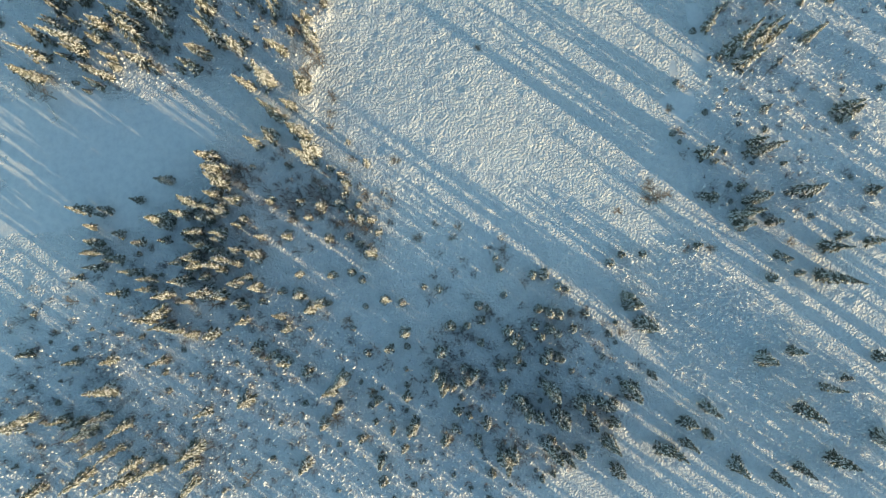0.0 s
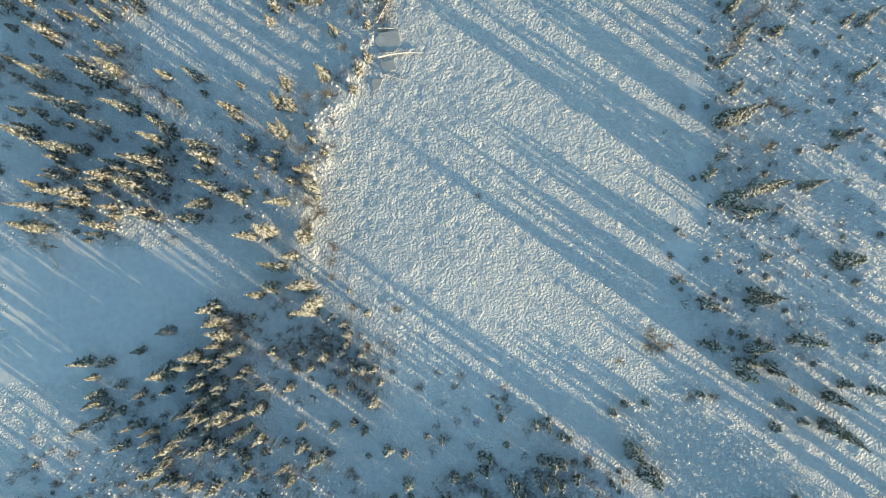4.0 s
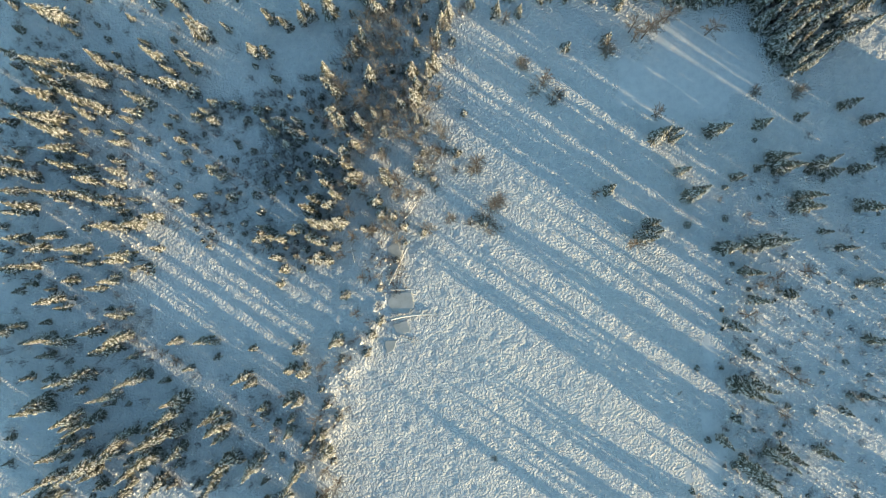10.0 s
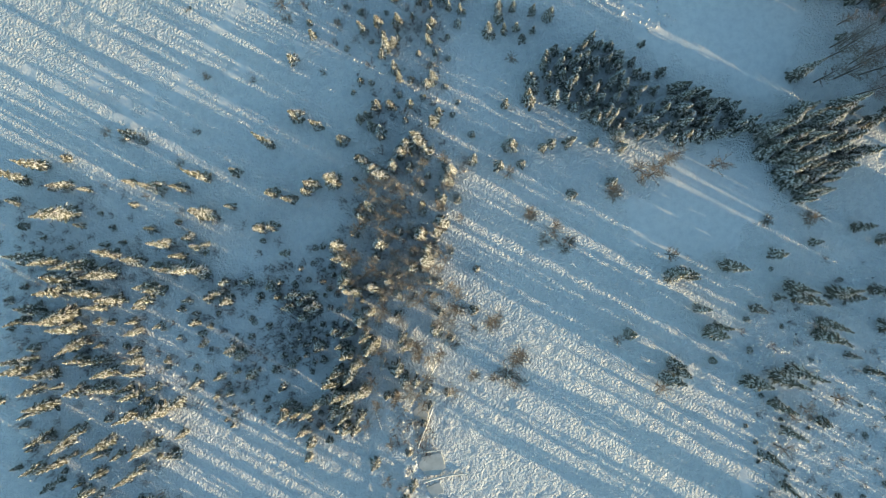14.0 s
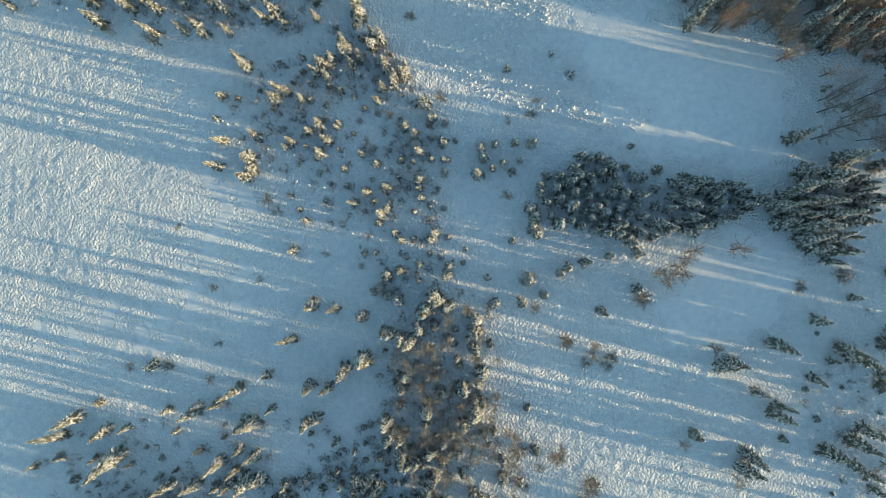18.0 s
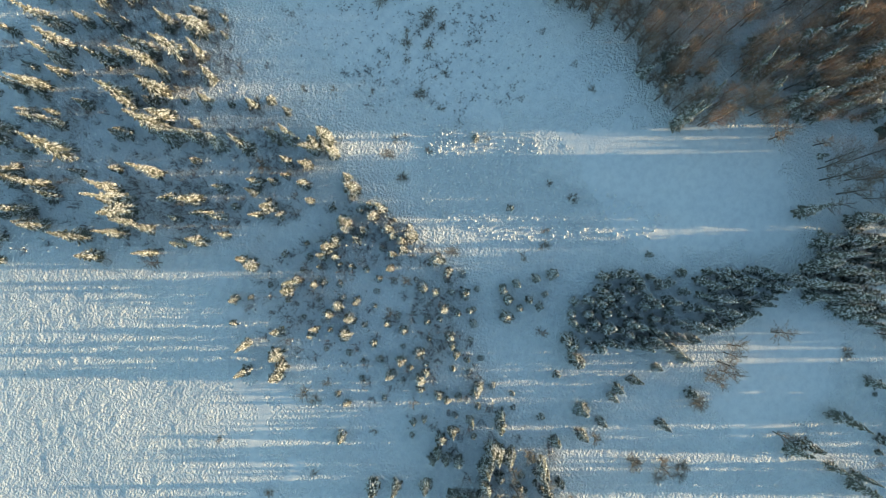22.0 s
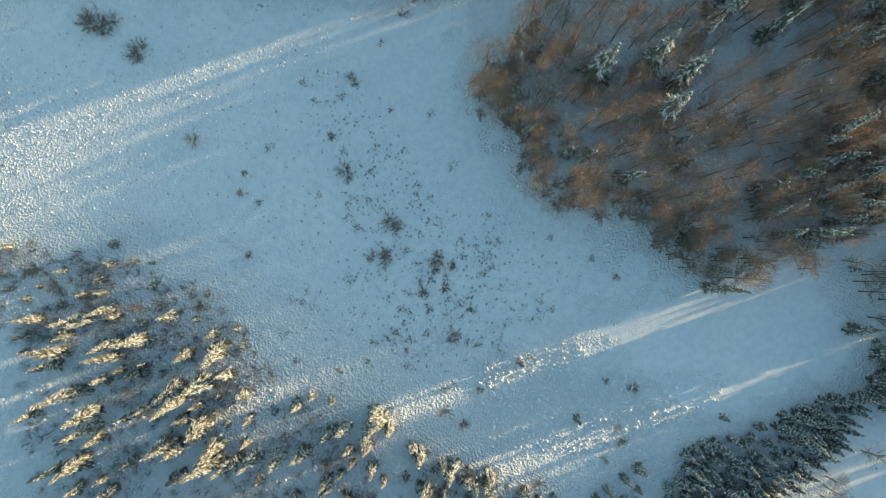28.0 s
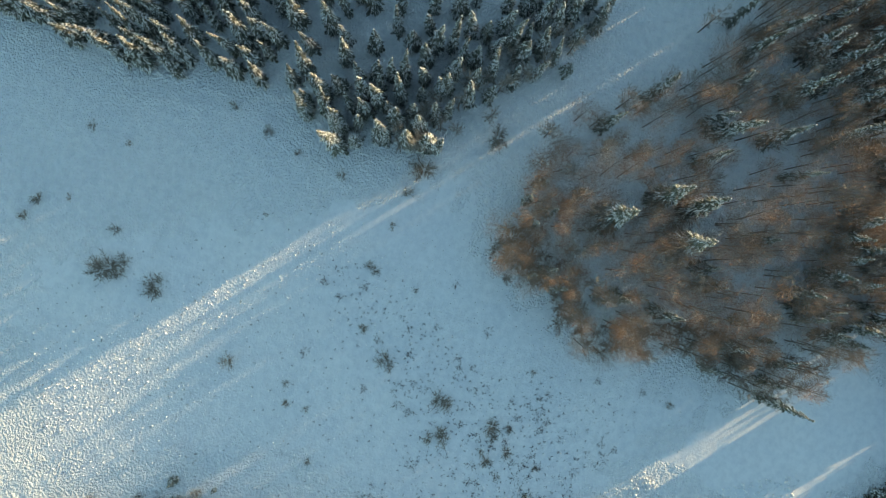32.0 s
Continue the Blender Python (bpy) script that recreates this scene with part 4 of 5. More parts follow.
plant_spruces([(4.2, -25.2, 7), (7.3, -25.1, 6), (8.1, -26.1, 7), (11, -23.8, 7), (12.4, -23.5, 6), (14.1, -24.1, 6), (15.8, -24.8, 5), (12.5, -26.2, 6), (12.8, -27.5, 5), (14.3, -29.9, 9), (15.9, -27.4, 6), (19.2, -22.9, 8), (18.4, -21.9, 6), (22.6, -20.6, 5), (-8.1, -23, 4), (-8.9, -25.6, 4), (-6.5, -24, 3), (-3.9, -25.2, 5), (-5.6, -27.7, 6), (-10.5, -27.2, 5), (-1.9, -30.8, 8), (-1.1, -31.8, 8), (-0.5, -30.5, 6), (6.1, -30.8, 9), (5.4, -29.8, 8), (7.8, -31.9, 7), (10.1, -31.2, 7), (22.4, -32.1, 7), (24, -32.7, 8), (26.4, -31.7, 7), (30, -30.8, 4), (26.8, -28.6, 7), (30.2, -26.4, 8)], "spruces in the south bog", 114)
plant_spruces([(20.2, -8.3, 7), (20.9, -9.3, 8), (22.3, -12.6, 8), (23.5, -13.2, 6), (13.7, -10.1, 3.5), (16.8, -13.7, 3)], "spruces in the south bog", 115)
plant_bare([(-20.8, 8.4, 2.5), (-19.1, 7.3, 2.5), (-43.7, -1.6, 5), (-27.1, -21.7, 4), (-52.4, -24.4, 5), (-67.9, 1.3, 4), (-21.2, -18.3, 3), (-23.9, -6.7, 2)], "bare trees in the south bog", 119)
plant_spruces([(-60.9, 107.7, 9), (-63.6, 109.1, 8), (-55.4, 105.9, 11), (-52.3, 104, 9), (-58.5, 104, 10), (-56, 101.3, 9), (-61.1, 103, 8), (-52, 99.2, 8), (-54.9, 98.7, 7), (-50.9, 106.6, 8), (-47.4, 104.6, 6), (-46.5, 100.2, 8), (-44.8, 99, 7), (-47.3, 98.2, 6), (-41.9, 106.1, 9), (-39.7, 101.5, 8), (-37.9, 100.3, 6), (-40.3, 103.5, 6), (-36.9, 103.9, 6), (-42.5, 102, 5), (-60.2, 99.1, 10), (-62.2, 98.4, 9), (-59.6, 96.6, 9), (-59, 94.1, 9), (-65.3, 100.8, 7), (-67.9, 99.8, 6), (-68.3, 93.2, 9), (-65.3, 90.3, 9), (-70, 92, 8), (-57.6, 90.6, 7), (-60.3, 91.5, 7), (-50.4, 93.7, 5), (-51.3, 90.6, 4)], "spruces in the brake and the west wood", 120)
plant_spruces([(-48.9, 97.3, 4), (-46.5, 93.6, 4), (-42.5, 95.3, 3), (-40.9, 92.7, 4), (-38.7, 91.5, 2.5), (-34.9, 95.1, 5), (-35.7, 96.2, 5), (-37.6, 96, 4), (-51.5, 89, 5), (-51.8, 86.9, 6), (-55.9, 88.4, 7), (-61.5, 86.4, 7), (-56.8, 85.7, 7), (-52.8, 83.7, 7), (-54, 84.8, 6), (-68.5, 88.5, 6), (-67, 85.4, 8), (-69, 85.2, 7), (-46.5, 80.8, 7), (-49.9, 80.4, 7), (-54.6, 80.7, 7), (-52.3, 79.8, 5), (-51.5, 82.3, 4), (-66, 79, 6), (-68.6, 80.9, 8), (-58.9, 77.5, 9), (-62.9, 80.5, 7), (-52, 75.5, 8), (-53.5, 75.1, 7), (-57.9, 75, 5), (-61.5, 76.5, 4), (-67.9, 76, 7), (-71.3, 76, 6)], "spruces in the brake and the west wood", 121)
plant_spruces([(-49.5, 72.8, 5), (-55.4, 71.8, 6), (-57.5, 70.7, 6), (-68.7, 73.3, 4), (-47.2, 75.8, 5), (-40.3, 80.4, 3), (-36, 86.8, 6), (-34.8, 85.9, 5), (-33.9, 82.2, 4), (-30.1, 82.1, 3), (-27.2, 82.2, 3), (-29.5, 79.2, 4), (-40.5, 88.9, 3), (-22.2, 84.2, 5), (-14.5, 83.9, 8.8), (-13.5, 82.4, 7.5), (-14.6, 81.5, 7.5), (-8.8, 82.6, 7.5), (-8.4, 81, 7.5), (-17.8, 82.1, 7.5), (-18.4, 83.3, 6.2), (-20, 79.7, 8.8), (-18.3, 78.9, 7.5), (-17, 79.9, 7.5), (-21.2, 78, 8.8), (-10.9, 77.8, 7.5), (-10.3, 75.9, 6.2), (-8.5, 75.1, 6.2), (-13.4, 74, 5), (-20.6, 76, 10), (-18.8, 75.3, 10), (-17.2, 75.5, 7.5), (-21.8, 73.9, 8.8)], "spruces in the brake and the west wood", 122)
plant_spruces([(-20.1, 73.1, 8.8), (-18.3, 71.9, 6), (-21.4, 70.5, 7), (-19.9, 69.8, 5), (-29, 76.3, 5), (-28.1, 75.1, 6), (-30.2, 74.9, 6), (-26.5, 74.3, 6), (-25, 75, 5), (-27.8, 71.5, 5), (-27.2, 69.5, 4), (-23.5, 75.5, 6), (-3.3, 82, 6.2), (5.9, 72, 2.5), (29.8, 66.1, 5)], "spruces in the brake and the west wood", 123)
plant_bare([(-13, 95.9, 6), (-10.4, 94.1, 6), (-8.2, 90, 6), (-5.8, 87.8, 6), (-12.4, 80.8, 6), (-15.2, 80.8, 6), (-6.8, 80.5, 6), (-11.6, 73.3, 5), (-14.8, 77, 6), (-10.5, 87.5, 6), (-11.3, 100.8, 6), (-6.1, 98.1, 5), (5.9, 81.3, 4.5), (6.9, 82.1, 4), (8.1, 74.5, 5), (9.1, 75.2, 4), (1.5, 86.6, 3), (2.5, 80.9, 3), (-3.4, 78.5, 3), (15.9, 96.4, 3), (-15.4, 72.9, 4), (-17.6, 70.4, 4)], "bare trees in the brake and the west wood", 129)
plant_spruces([(34.9, 81.5, 7.5), (36.3, 81.7, 7.5), (37.5, 80.6, 6.2), (43.4, 81.1, 10), (51.1, 80.8, 6.2), (52.7, 73.7, 11.2), (52.1, 75.6, 10), (58.4, 72.8, 10), (67.8, 79.1, 7.5), (38.4, 71.3, 8.8), (39.6, 72, 7.5), (54.9, 67.4, 11.2), (55.7, 68.8, 10), (64.9, 65.9, 8.8), (37.6, 75.5, 6.2), (46.3, 73.3, 6.2), (50, 74.1, 4), (26.1, 74.1, 6.2), (30.3, 66, 7.5), (32.2, 66.7, 7.5), (31.6, 68.1, 6.2), (37.7, 66.8, 3), (42.5, 62.4, 8.8), (46.5, 62.2, 11.2), (49.2, 62.7, 11.2), (58.6, 62.7, 4), (60.8, 59.7, 6.2), (45.4, 58.3, 8.8), (46.1, 53.6, 7.5), (51.9, 53.7, 4), (42.8, 50, 6.2), (43.9, 45.3, 6.2), (41.4, 40.7, 12.5), (43.4, 40.8, 10), (57.4, 34.4, 4), (40.6, 35.3, 4), (38, 32.5, 7.5), (45.1, 29.3, 11.2), (47.1, 29.5, 8.8), (40.9, 28.1, 12.5), (42.4, 26.2, 10), (53, 28.7, 7.5), (56.5, 17, 7.5), (57.4, 16.1, 6.2), (45.2, 18.5, 4)], "spruces in the open east wood", 130)
plant_spruces([(42.7, 13.4, 7.5), (44.5, 12.3, 7.5), (35, 12.6, 7.5), (63, 44.8, 7.5), (61.2, 36.1, 4), (65.6, 53.5, 6.2), (63, 53.9, 4), (60.4, 71.6, 6.2), (64.9, 71.8, 6.2), (57.4, 81.2, 4), (69.6, 73.8, 7.5), (64.6, 81.9, 6.2), (36.6, 11.4, 3), (41.8, 11.9, 7.5), (43.4, 12.2, 6.2), (40.2, 6.8, 4), (41.1, 4.4, 6.2), (42.7, 4.9, 6.2), (48.7, 5.2, 10), (50, 4.5, 7.5), (59.9, 3.8, 4), (34.3, 6.2, 4), (35.4, 5.7, 4), (38.9, 2.3, 8.8), (39.3, 0.9, 8.8), (40.6, 2.7, 7.5), (44.2, 0.9, 6.2), (51.7, -4, 10), (44.7, -4.5, 4), (45.9, -5.3, 3), (42.9, -7.8, 4), (50.2, -8.3, 12.5), (51.9, -8.8, 8.8), (47.3, -7.5, 3), (23.8, -1.9, 3), (18.4, -2.6, 3), (32.4, -1.4, 3), (20.3, -1.5, 3), (54.6, -2.6, 4), (58.7, -4, 6.2)], "spruces in the open east wood", 131)
plant_bare([(23.8, 73.9, 4), (47.3, 56.0, 4), (48.8, 42.3, 5), (51.2, 40.2, 5), (47.8, 35.2, 4), (44.0, 51.7, 5), (54.6, 56.9, 4), (49.2, 56.8, 4), (26.8, 6.7, 3.5), (28.5, 6.9, 3), (20.4, 5.2, 2.5)], "bare trees in the open east wood", 132)
# added just out of view, to block a sun streak between the two lanes
plant_spruces([(74, 98.2, 13), (76, 96.4, 13), (78, 94.6, 13), (75, 95.7, 13), (77, 93.9, 13)], "spruces beside the lane", 133)


# ---- closed stands: many alike trees joined ----
def scatter(poly, gap, seed, tries=6000, keep=None, clump=1.0):
    """Random places in an outline with a frayed edge, thinner and denser by turns."""
    q = np.random.default_rng(seed)
    xs, ys = [p[0] for p in poly], [p[1] for p in poly]
    X, Y = q.uniform(min(xs) - 1, max(xs) + 1, tries), q.uniform(min(ys) - 1, max(ys) + 1, tries)
    fray = 1.1 * gap * clump
    wx = X + fray * smooth_noise(X / 3 + seed, Y / 3) * 2
    wy = Y + fray * smooth_noise(X / 3, Y / 3 + seed) * 2
    room = gap * (1 + clump * np.clip(0.1 + 1.5 * smooth_noise(X / 6.5 + seed, Y / 6.5) + 1.2 * smooth_noise(X / 2.6, Y / 2.6 + seed), -0.45, 1.2))
    ok = inside(wx, wy, poly, 0.01) > 0.5
    out, grid, cell = [], {}, gap * 2.2
    for x, y, g in zip(X[ok].tolist(), Y[ok].tolist(), room[ok].tolist()):
        c = (int(x // cell), int(y // cell))
        if any(math.hypot(x - a, y - b) < g for i in (-1, 0, 1) for j in (-1, 0, 1) for a, b in grid.get((c[0] + i, c[1] + j), ())):
            continue
        if keep is None or keep(x, y):
            grid.setdefault(c, []).append((x, y))
            out.append((x, y))
    return out


CACHE = {}


def arrays(me):
    if me.name not in CACHE:
        me.calc_loop_triangles()
        co = np.empty(len(me.vertices) * 3, np.float32)
        me.vertices.foreach_get("co", co)
        tri = np.empty(len(me.loop_triangles) * 3, np.int32)
        me.loop_triangles.foreach_get("vertices", tri)
        CACHE[me.name] = (co.reshape(-1, 3), tri.reshape(-1, 3))
    return CACHE[me.name]


def joined(name, placed, mat):
    """One mesh of many placed copies: pairs of mesh and pose."""
    vs, fs, n = [], [], 0
    for me, m in placed:
        co, tri = arrays(me)
        a = np.array(m)
        vs.append(co @ a[:3, :3].T.astype(np.float32) + a[:3, 3].astype(np.float32))
        fs.append(tri + n)
        n += len(co)
    v, f = np.concatenate(vs), np.concatenate(fs).astype(np.int32)
    me = bpy.data.meshes.new(name)
    me.vertices.add(len(v))
    me.vertices.foreach_set("co", v.ravel())
    me.loops.add(f.size)
    me.loops.foreach_set("vertex_index", f.ravel())
    me.polygons.add(len(f))
    me.polygons.foreach_set("loop_start", np.arange(0, f.size, 3, dtype=np.int32))
    me.update(calc_edges=True)
    me.materials.append(mat)
    return me


def spruce_stand(label, places, hlo, hhi, seed):
    r = random.Random(seed)
    lots = ([], [], [])
    for x, y in places:
        size, k, turn, sx, sz = spruce_fit(x, y, r.uniform(hlo, hhi), r)
        m = stand(x, y, turn, sx, sz)
        for lot, me in zip(lots, SPRUCE[size][k]):
            lot.append((me, m))
    root = tagged(new("spruce_stand"), label, "spruce stand", kind="stuff")
    for nm, lot, mat in zip(("trunks", "crowns", "snow"), lots, (BARK, NEEDLES, BOUGH_SNOW)):
        part(nm, joined("stand_" + nm, lot, mat), root)


def far_stand(label, places, hlo, hhi, seed):
    """Unseen woods added out of view to cast shade, of simpler trees."""
    r = random.Random(seed)
    lots = ([], [], [])
    for x, y in places:
        m = stand(x, y, r.uniform(0, 6.28), r.uniform(1.1, 1.5), r.uniform(hlo, hhi) / 11)
        for lot, me in zip(lots, FAR[r.randrange(2)]):
            lot.append((me, m))
    root = tagged(new("spruce_stand"), label, "spruce stand", kind="stuff")
    for nm, lot, mat in zip(("trunks", "crowns", "snow"), lots, (BARK, NEEDLES, BOUGH_SNOW)):
        part(nm, joined("far_" + nm, lot, mat), root)


def bare_stand(label, places, hlo, hhi, seed, twig_mat=None):
    r = random.Random(seed)
    lots = ([], [], [])
    for x, y in places:
        h = r.uniform(hlo, hhi)
        m = stand(x, y, r.uniform(0, 6.28), 0.5 + 0.5 * h / 6, h / 6)
        for lot, me in zip(lots, (BRUSH if hhi < 4.5 else BARE if twig_mat else BIRCH)[r.randrange(4)]):
            lot.append((me, m))
    root = tagged(new("birch_stand"), label, "birch stand", kind="stuff")
    low = hhi < 4.5
    for nm, lot, mat in zip(("trunks", "limbs", "twigs"), lots, (BIRCH_BARK, BRUSH_TWIGS if low else RIMED, BRUSH_TWIGS if low else twig_mat or BIRCH_TWIGS)):
        part(nm, joined("birch_" + nm, lot, mat), root)


def off_lanes(lanes):
    """Keeps clear the lanes along which the low sun reaches the clearings."""
    return lambda x, y: all(abs(0.669 * x + 0.743 * y - p) > w for p, w in lanes)


LANES = [(132.2, 2.9), (118.4, 2.1)]


def in_lanes(x, y):
    return not off_lanes(LANES)(x, y)


spruce_stand("dense dark grove of snowy spruces", scatter(GROVE, 1.35, 1, 6000, None, 0.5), 3.4, 7, 1)
spruce_stand("dense snowy spruce wood beside the smooth clearing", scatter(RIGHT_GROVE, 1.8, 2, 6000, off_lanes(LANES), 0.5), 6.5, 12, 2)
spruce_stand("dense tall spruce forest at the field's edge", scatter(NORTH, 2.4, 3, 8000, None, 0.6), 8, 13, 3)
bare_stand("pale leafless trees at the spruce wood's corner", scatter(NORTH_TIP, 2.0, 54), 4, 8, 54, RIMED)
bare_stand("brown leafless birch wood", scatter(MIXED, 2.45, 4, 9000, off_lanes([(132.2, 1.8)]), 0.5), 7.5, 12.5, 4)
spruce_stand("low young spruces in the gap of the grove", scatter(RIGHT_GROVE, 2.0, 26, 3000, in_lanes), 2, 4, 26)
bare_stand("pale rimed trees in the birch wood", scatter(MIXED, 5.0, 27), 6, 10, 27, RIMED)
spruce_stand("tall spruces between leafless birches", scatter(MIXED_BACK, 7.5, 5), 11, 16, 5)
bare_stand("brown leafless birches by the clearing", scatter(MIXED2, 2.4, 6, 6000, off_lanes(LANES)), 8, 11, 6)
spruce_stand("young spruces between older trees", scatter(WEST_WOOD, 4.6, 11), 1.5, 4.5, 11)
spruce_stand("young spruces between older trees", scatter(NORTH_WEST_WOOD, 5.2, 12), 3, 9, 12)
spruce_stand("scattered young spruces in the bog", scatter(SOUTH_WOOD, 5.4, 13), 0.7, 1.8, 13)
bare_stand("low bare brush in the bog wood", scatter(SOUTH_WOOD, 3.0, 24), 0.8, 2.6, 24, RIMED)
spruce_stand("low young spruces along the meadow's rim", scatter(EAST_RIM, 4.2, 25), 0.6, 1.4, 25)
spruce_stand("scattered young spruces in the open wood", scatter(EAST_WOOD, 6.5, 14), 0.6, 1.9, 14)
bare_stand("low bare brush along the brook", scatter(CROSS_WOOD, 2.3, 20), 1.2, 4, 20, RIMED)
bare_stand("low bare brush by the frozen pond", scatter(POND_BRUSH, 1.8, 21), 2, 4, 21, RIMED)
bare_stand("low bare brush in the west wood", scatter(WEST_WOOD, 2.9, 22), 0.9, 3, 22, RIMED)
bare_stand("low brown alder and birch brake", scatter(BIRCH_BRAKE, 2.6, 16), 3, 6, 16, RIMED)
bare_stand("low frosted brush along the bog's rim", scatter(BOG_RIM, 1.8, 17), 1.8, 3.5, 17, RIMED)

bare_stand("low grey brush in the spruce thicket", scatter(SOUTH_THICKET, 2.4, 29), 0.9, 2.6, 29, RIMED)
spruce_stand("small spruces by the frozen pond", scatter(POND_BRUSH, 3.3, 30), 2.2, 5.5, 30)
bare_stand("low grey brush in the shade of the brake", scatter(WEST_UNDERSTORY, 1.9, 32), 0.7, 2.0, 32, RIMED)
bare_stand("low grey brush in the open wood", scatter(EAST_WOOD, 4.2, 36), 0.7, 2.2, 36, RIMED)
bare_stand("low grey brush under the spruces", scatter(NORTH_WEST_WOOD, 1.8, 37), 0.8, 2.8, 37, RIMED)
# added in the sun lanes so the beams start further out on the snow
spruce_stand("low young spruces added in the gap by the clearing to shade the beam's start", scatter(MIXED2, 2.0, 39, 3000, in_lanes), 2.5, 4.2, 39)
bare_stand("low grey brush in the bog wood", scatter(SOUTH_WEST, 2.6, 43), 0.8, 2.4, 43, RIMED)
spruce_stand("snowy spruces in the shaded wood", scatter(WEST_SHADE, 4.6, 44), 1.5, 4.5, 44)
bare_stand("low grey brush in the shaded wood", scatter(WEST_SHADE, 2.5, 45), 0.7, 2.2, 45, RIMED)
spruce_stand("tall snowy spruces at the birch wood's edge", scatter(MIXED_EAST, 3.0, 46, 3000, off_lanes(LANES)), 9, 14, 46)
spruce_stand("tall snowy spruces along the birch wood's flank", scatter(FLANK, 3.0, 53), 9, 14, 53)
spruce_stand("low young spruces along the brook", scatter(CROSS_WOOD, 3.6, 15), 1, 2.8, 15)
spruce_stand("small spruces in the birch brake", scatter(BIRCH_BRAKE, 4.6, 18), 2.5, 5, 18)
spruce_stand("low young spruces in the shade of the brake", scatter(WEST_UNDERSTORY, 2.8, 31), 1, 2.8, 31)
# two low rows added to keep sun stripes off the birch wood's floor
spruce_stand("young spruces added under the tall ones at the flank to block low sun", scatter(FLANK, 1.7, 57), 3, 6, 57)
spruce_stand("young spruces added under the tall ones at the wood's edge to block low sun", scatter(MIXED_EAST, 1.9, 58, 4000, off_lanes(LANES)), 2.5, 5.5, 58)
bare_stand("dark leafless alder brush along the birch wood's edge", scatter(MIXED_EDGE, 1.2, 59, 8000, off_lanes([(132.2, 2.5)])), 3.5, 6.5, 59, TWIGS)
spruce_stand("small snowy spruces on the bank", scatter(BOG_RIM, 3.4, 47), 1.8, 4.6, 47)
spruce_stand("snowy spruces beside the frozen pond", scatter(POND_WOOD, 3.3, 48), 4, 7.5, 48)
bare_stand("grey brush along the field's margin", scatter(NW_MARGIN, 1.5, 49), 0.9, 3, 49, RIMED)
spruce_stand("young spruces along the field's margin", scatter(NW_MARGIN, 4.6, 50), 1.5, 4, 50)

# unseen woods added on the sun's side, placed and sized for the shade they cast
def off_sun_gaps(x, y):
    """Clear of the lanes, and of an unseen gap left open so the sun reaches the birch wood's flank."""
    across, along = 0.669 * x + 0.743 * y, 0.743 * x - 0.669 * y
    return off_lanes(LANES)(x, y) and (across < 134.5 or along > 60)


# strip of unseen wood, thickened to throw the glade into shade
def shade_band(x, y):
    return 88 < 0.669 * x + 0.743 * y < 113


EAST_FAR = [(64, -60), (150, -140), (190, 0), (150, 95), (80, 92), (76, 60), (70, 20)]
far_stand("unseen open spruce wood added for its shade", scatter(EAST_FAR, 6.2, 8, 6000, None, 0.7), 4.5, 8.5, 8)
SOUTH_FAR = [(-60, -50), (60, -48), (150, -140), (60, -160), (-60, -100)]
far_stand("unseen open spruce wood added for its shade", scatter(SOUTH_FAR, 5.6, 9, 6000, None, 0.7), 5, 9.5, 9)
NORTH_EAST_FAR = [(78, 98), (150, 50), (210, 90), (200, 140), (150, 130), (122, 130), (80, 110)]
far_stand("unseen dense spruce wood added to shade the smooth clearing", scatter(NORTH_EAST_FAR, 2.3, 10, 16000, off_sun_gaps, 0.4), 10.5, 14.5, 10)
far_stand("unseen closer spruce wood added to shade the glade", scatter(EAST_FAR, 3.2, 52, 9000, shade_band, 0.5), 7.5, 11, 52)
GAP_FAR = [(124, 128), (160, 110), (210, 130), (170, 185), (124, 160)]
far_stand("unseen spruce wood added beyond the lane to shorten its sunbeam", scatter(GAP_FAR, 2.6, 19, 9000, None, 0.3), 15.2, 17.2, 19)
NORTH_FAR = [(112, 172), (124, 160), (170, 185), (150, 270), (84, 300), (82, 262)]
far_stand("unseen dense spruce wood added north of the lane for its shade", scatter(NORTH_FAR, 2.8, 23, 6000, None, 0.4), 11, 15, 23)
far_stand("unseen low trees added in the sun lanes to shade the ground", scatter(NORTH_EAST_FAR, 2.2, 40, 9000, in_lanes, 0.3), 4.2, 6, 40)


# unseen trees added to block stray sun streaks between the lanes
NEAR_EAST = [[77.0, 98.0], [84.0, 90.0], [93.0, 96.0], [86.0, 106.0], [79.0, 104.0]]
far_stand("unseen dense spruces added beside the lane to block stray sun", scatter(NEAR_EAST, 1.6, 56, 4000, off_lanes(LANES), 0.2), 11, 15, 56)


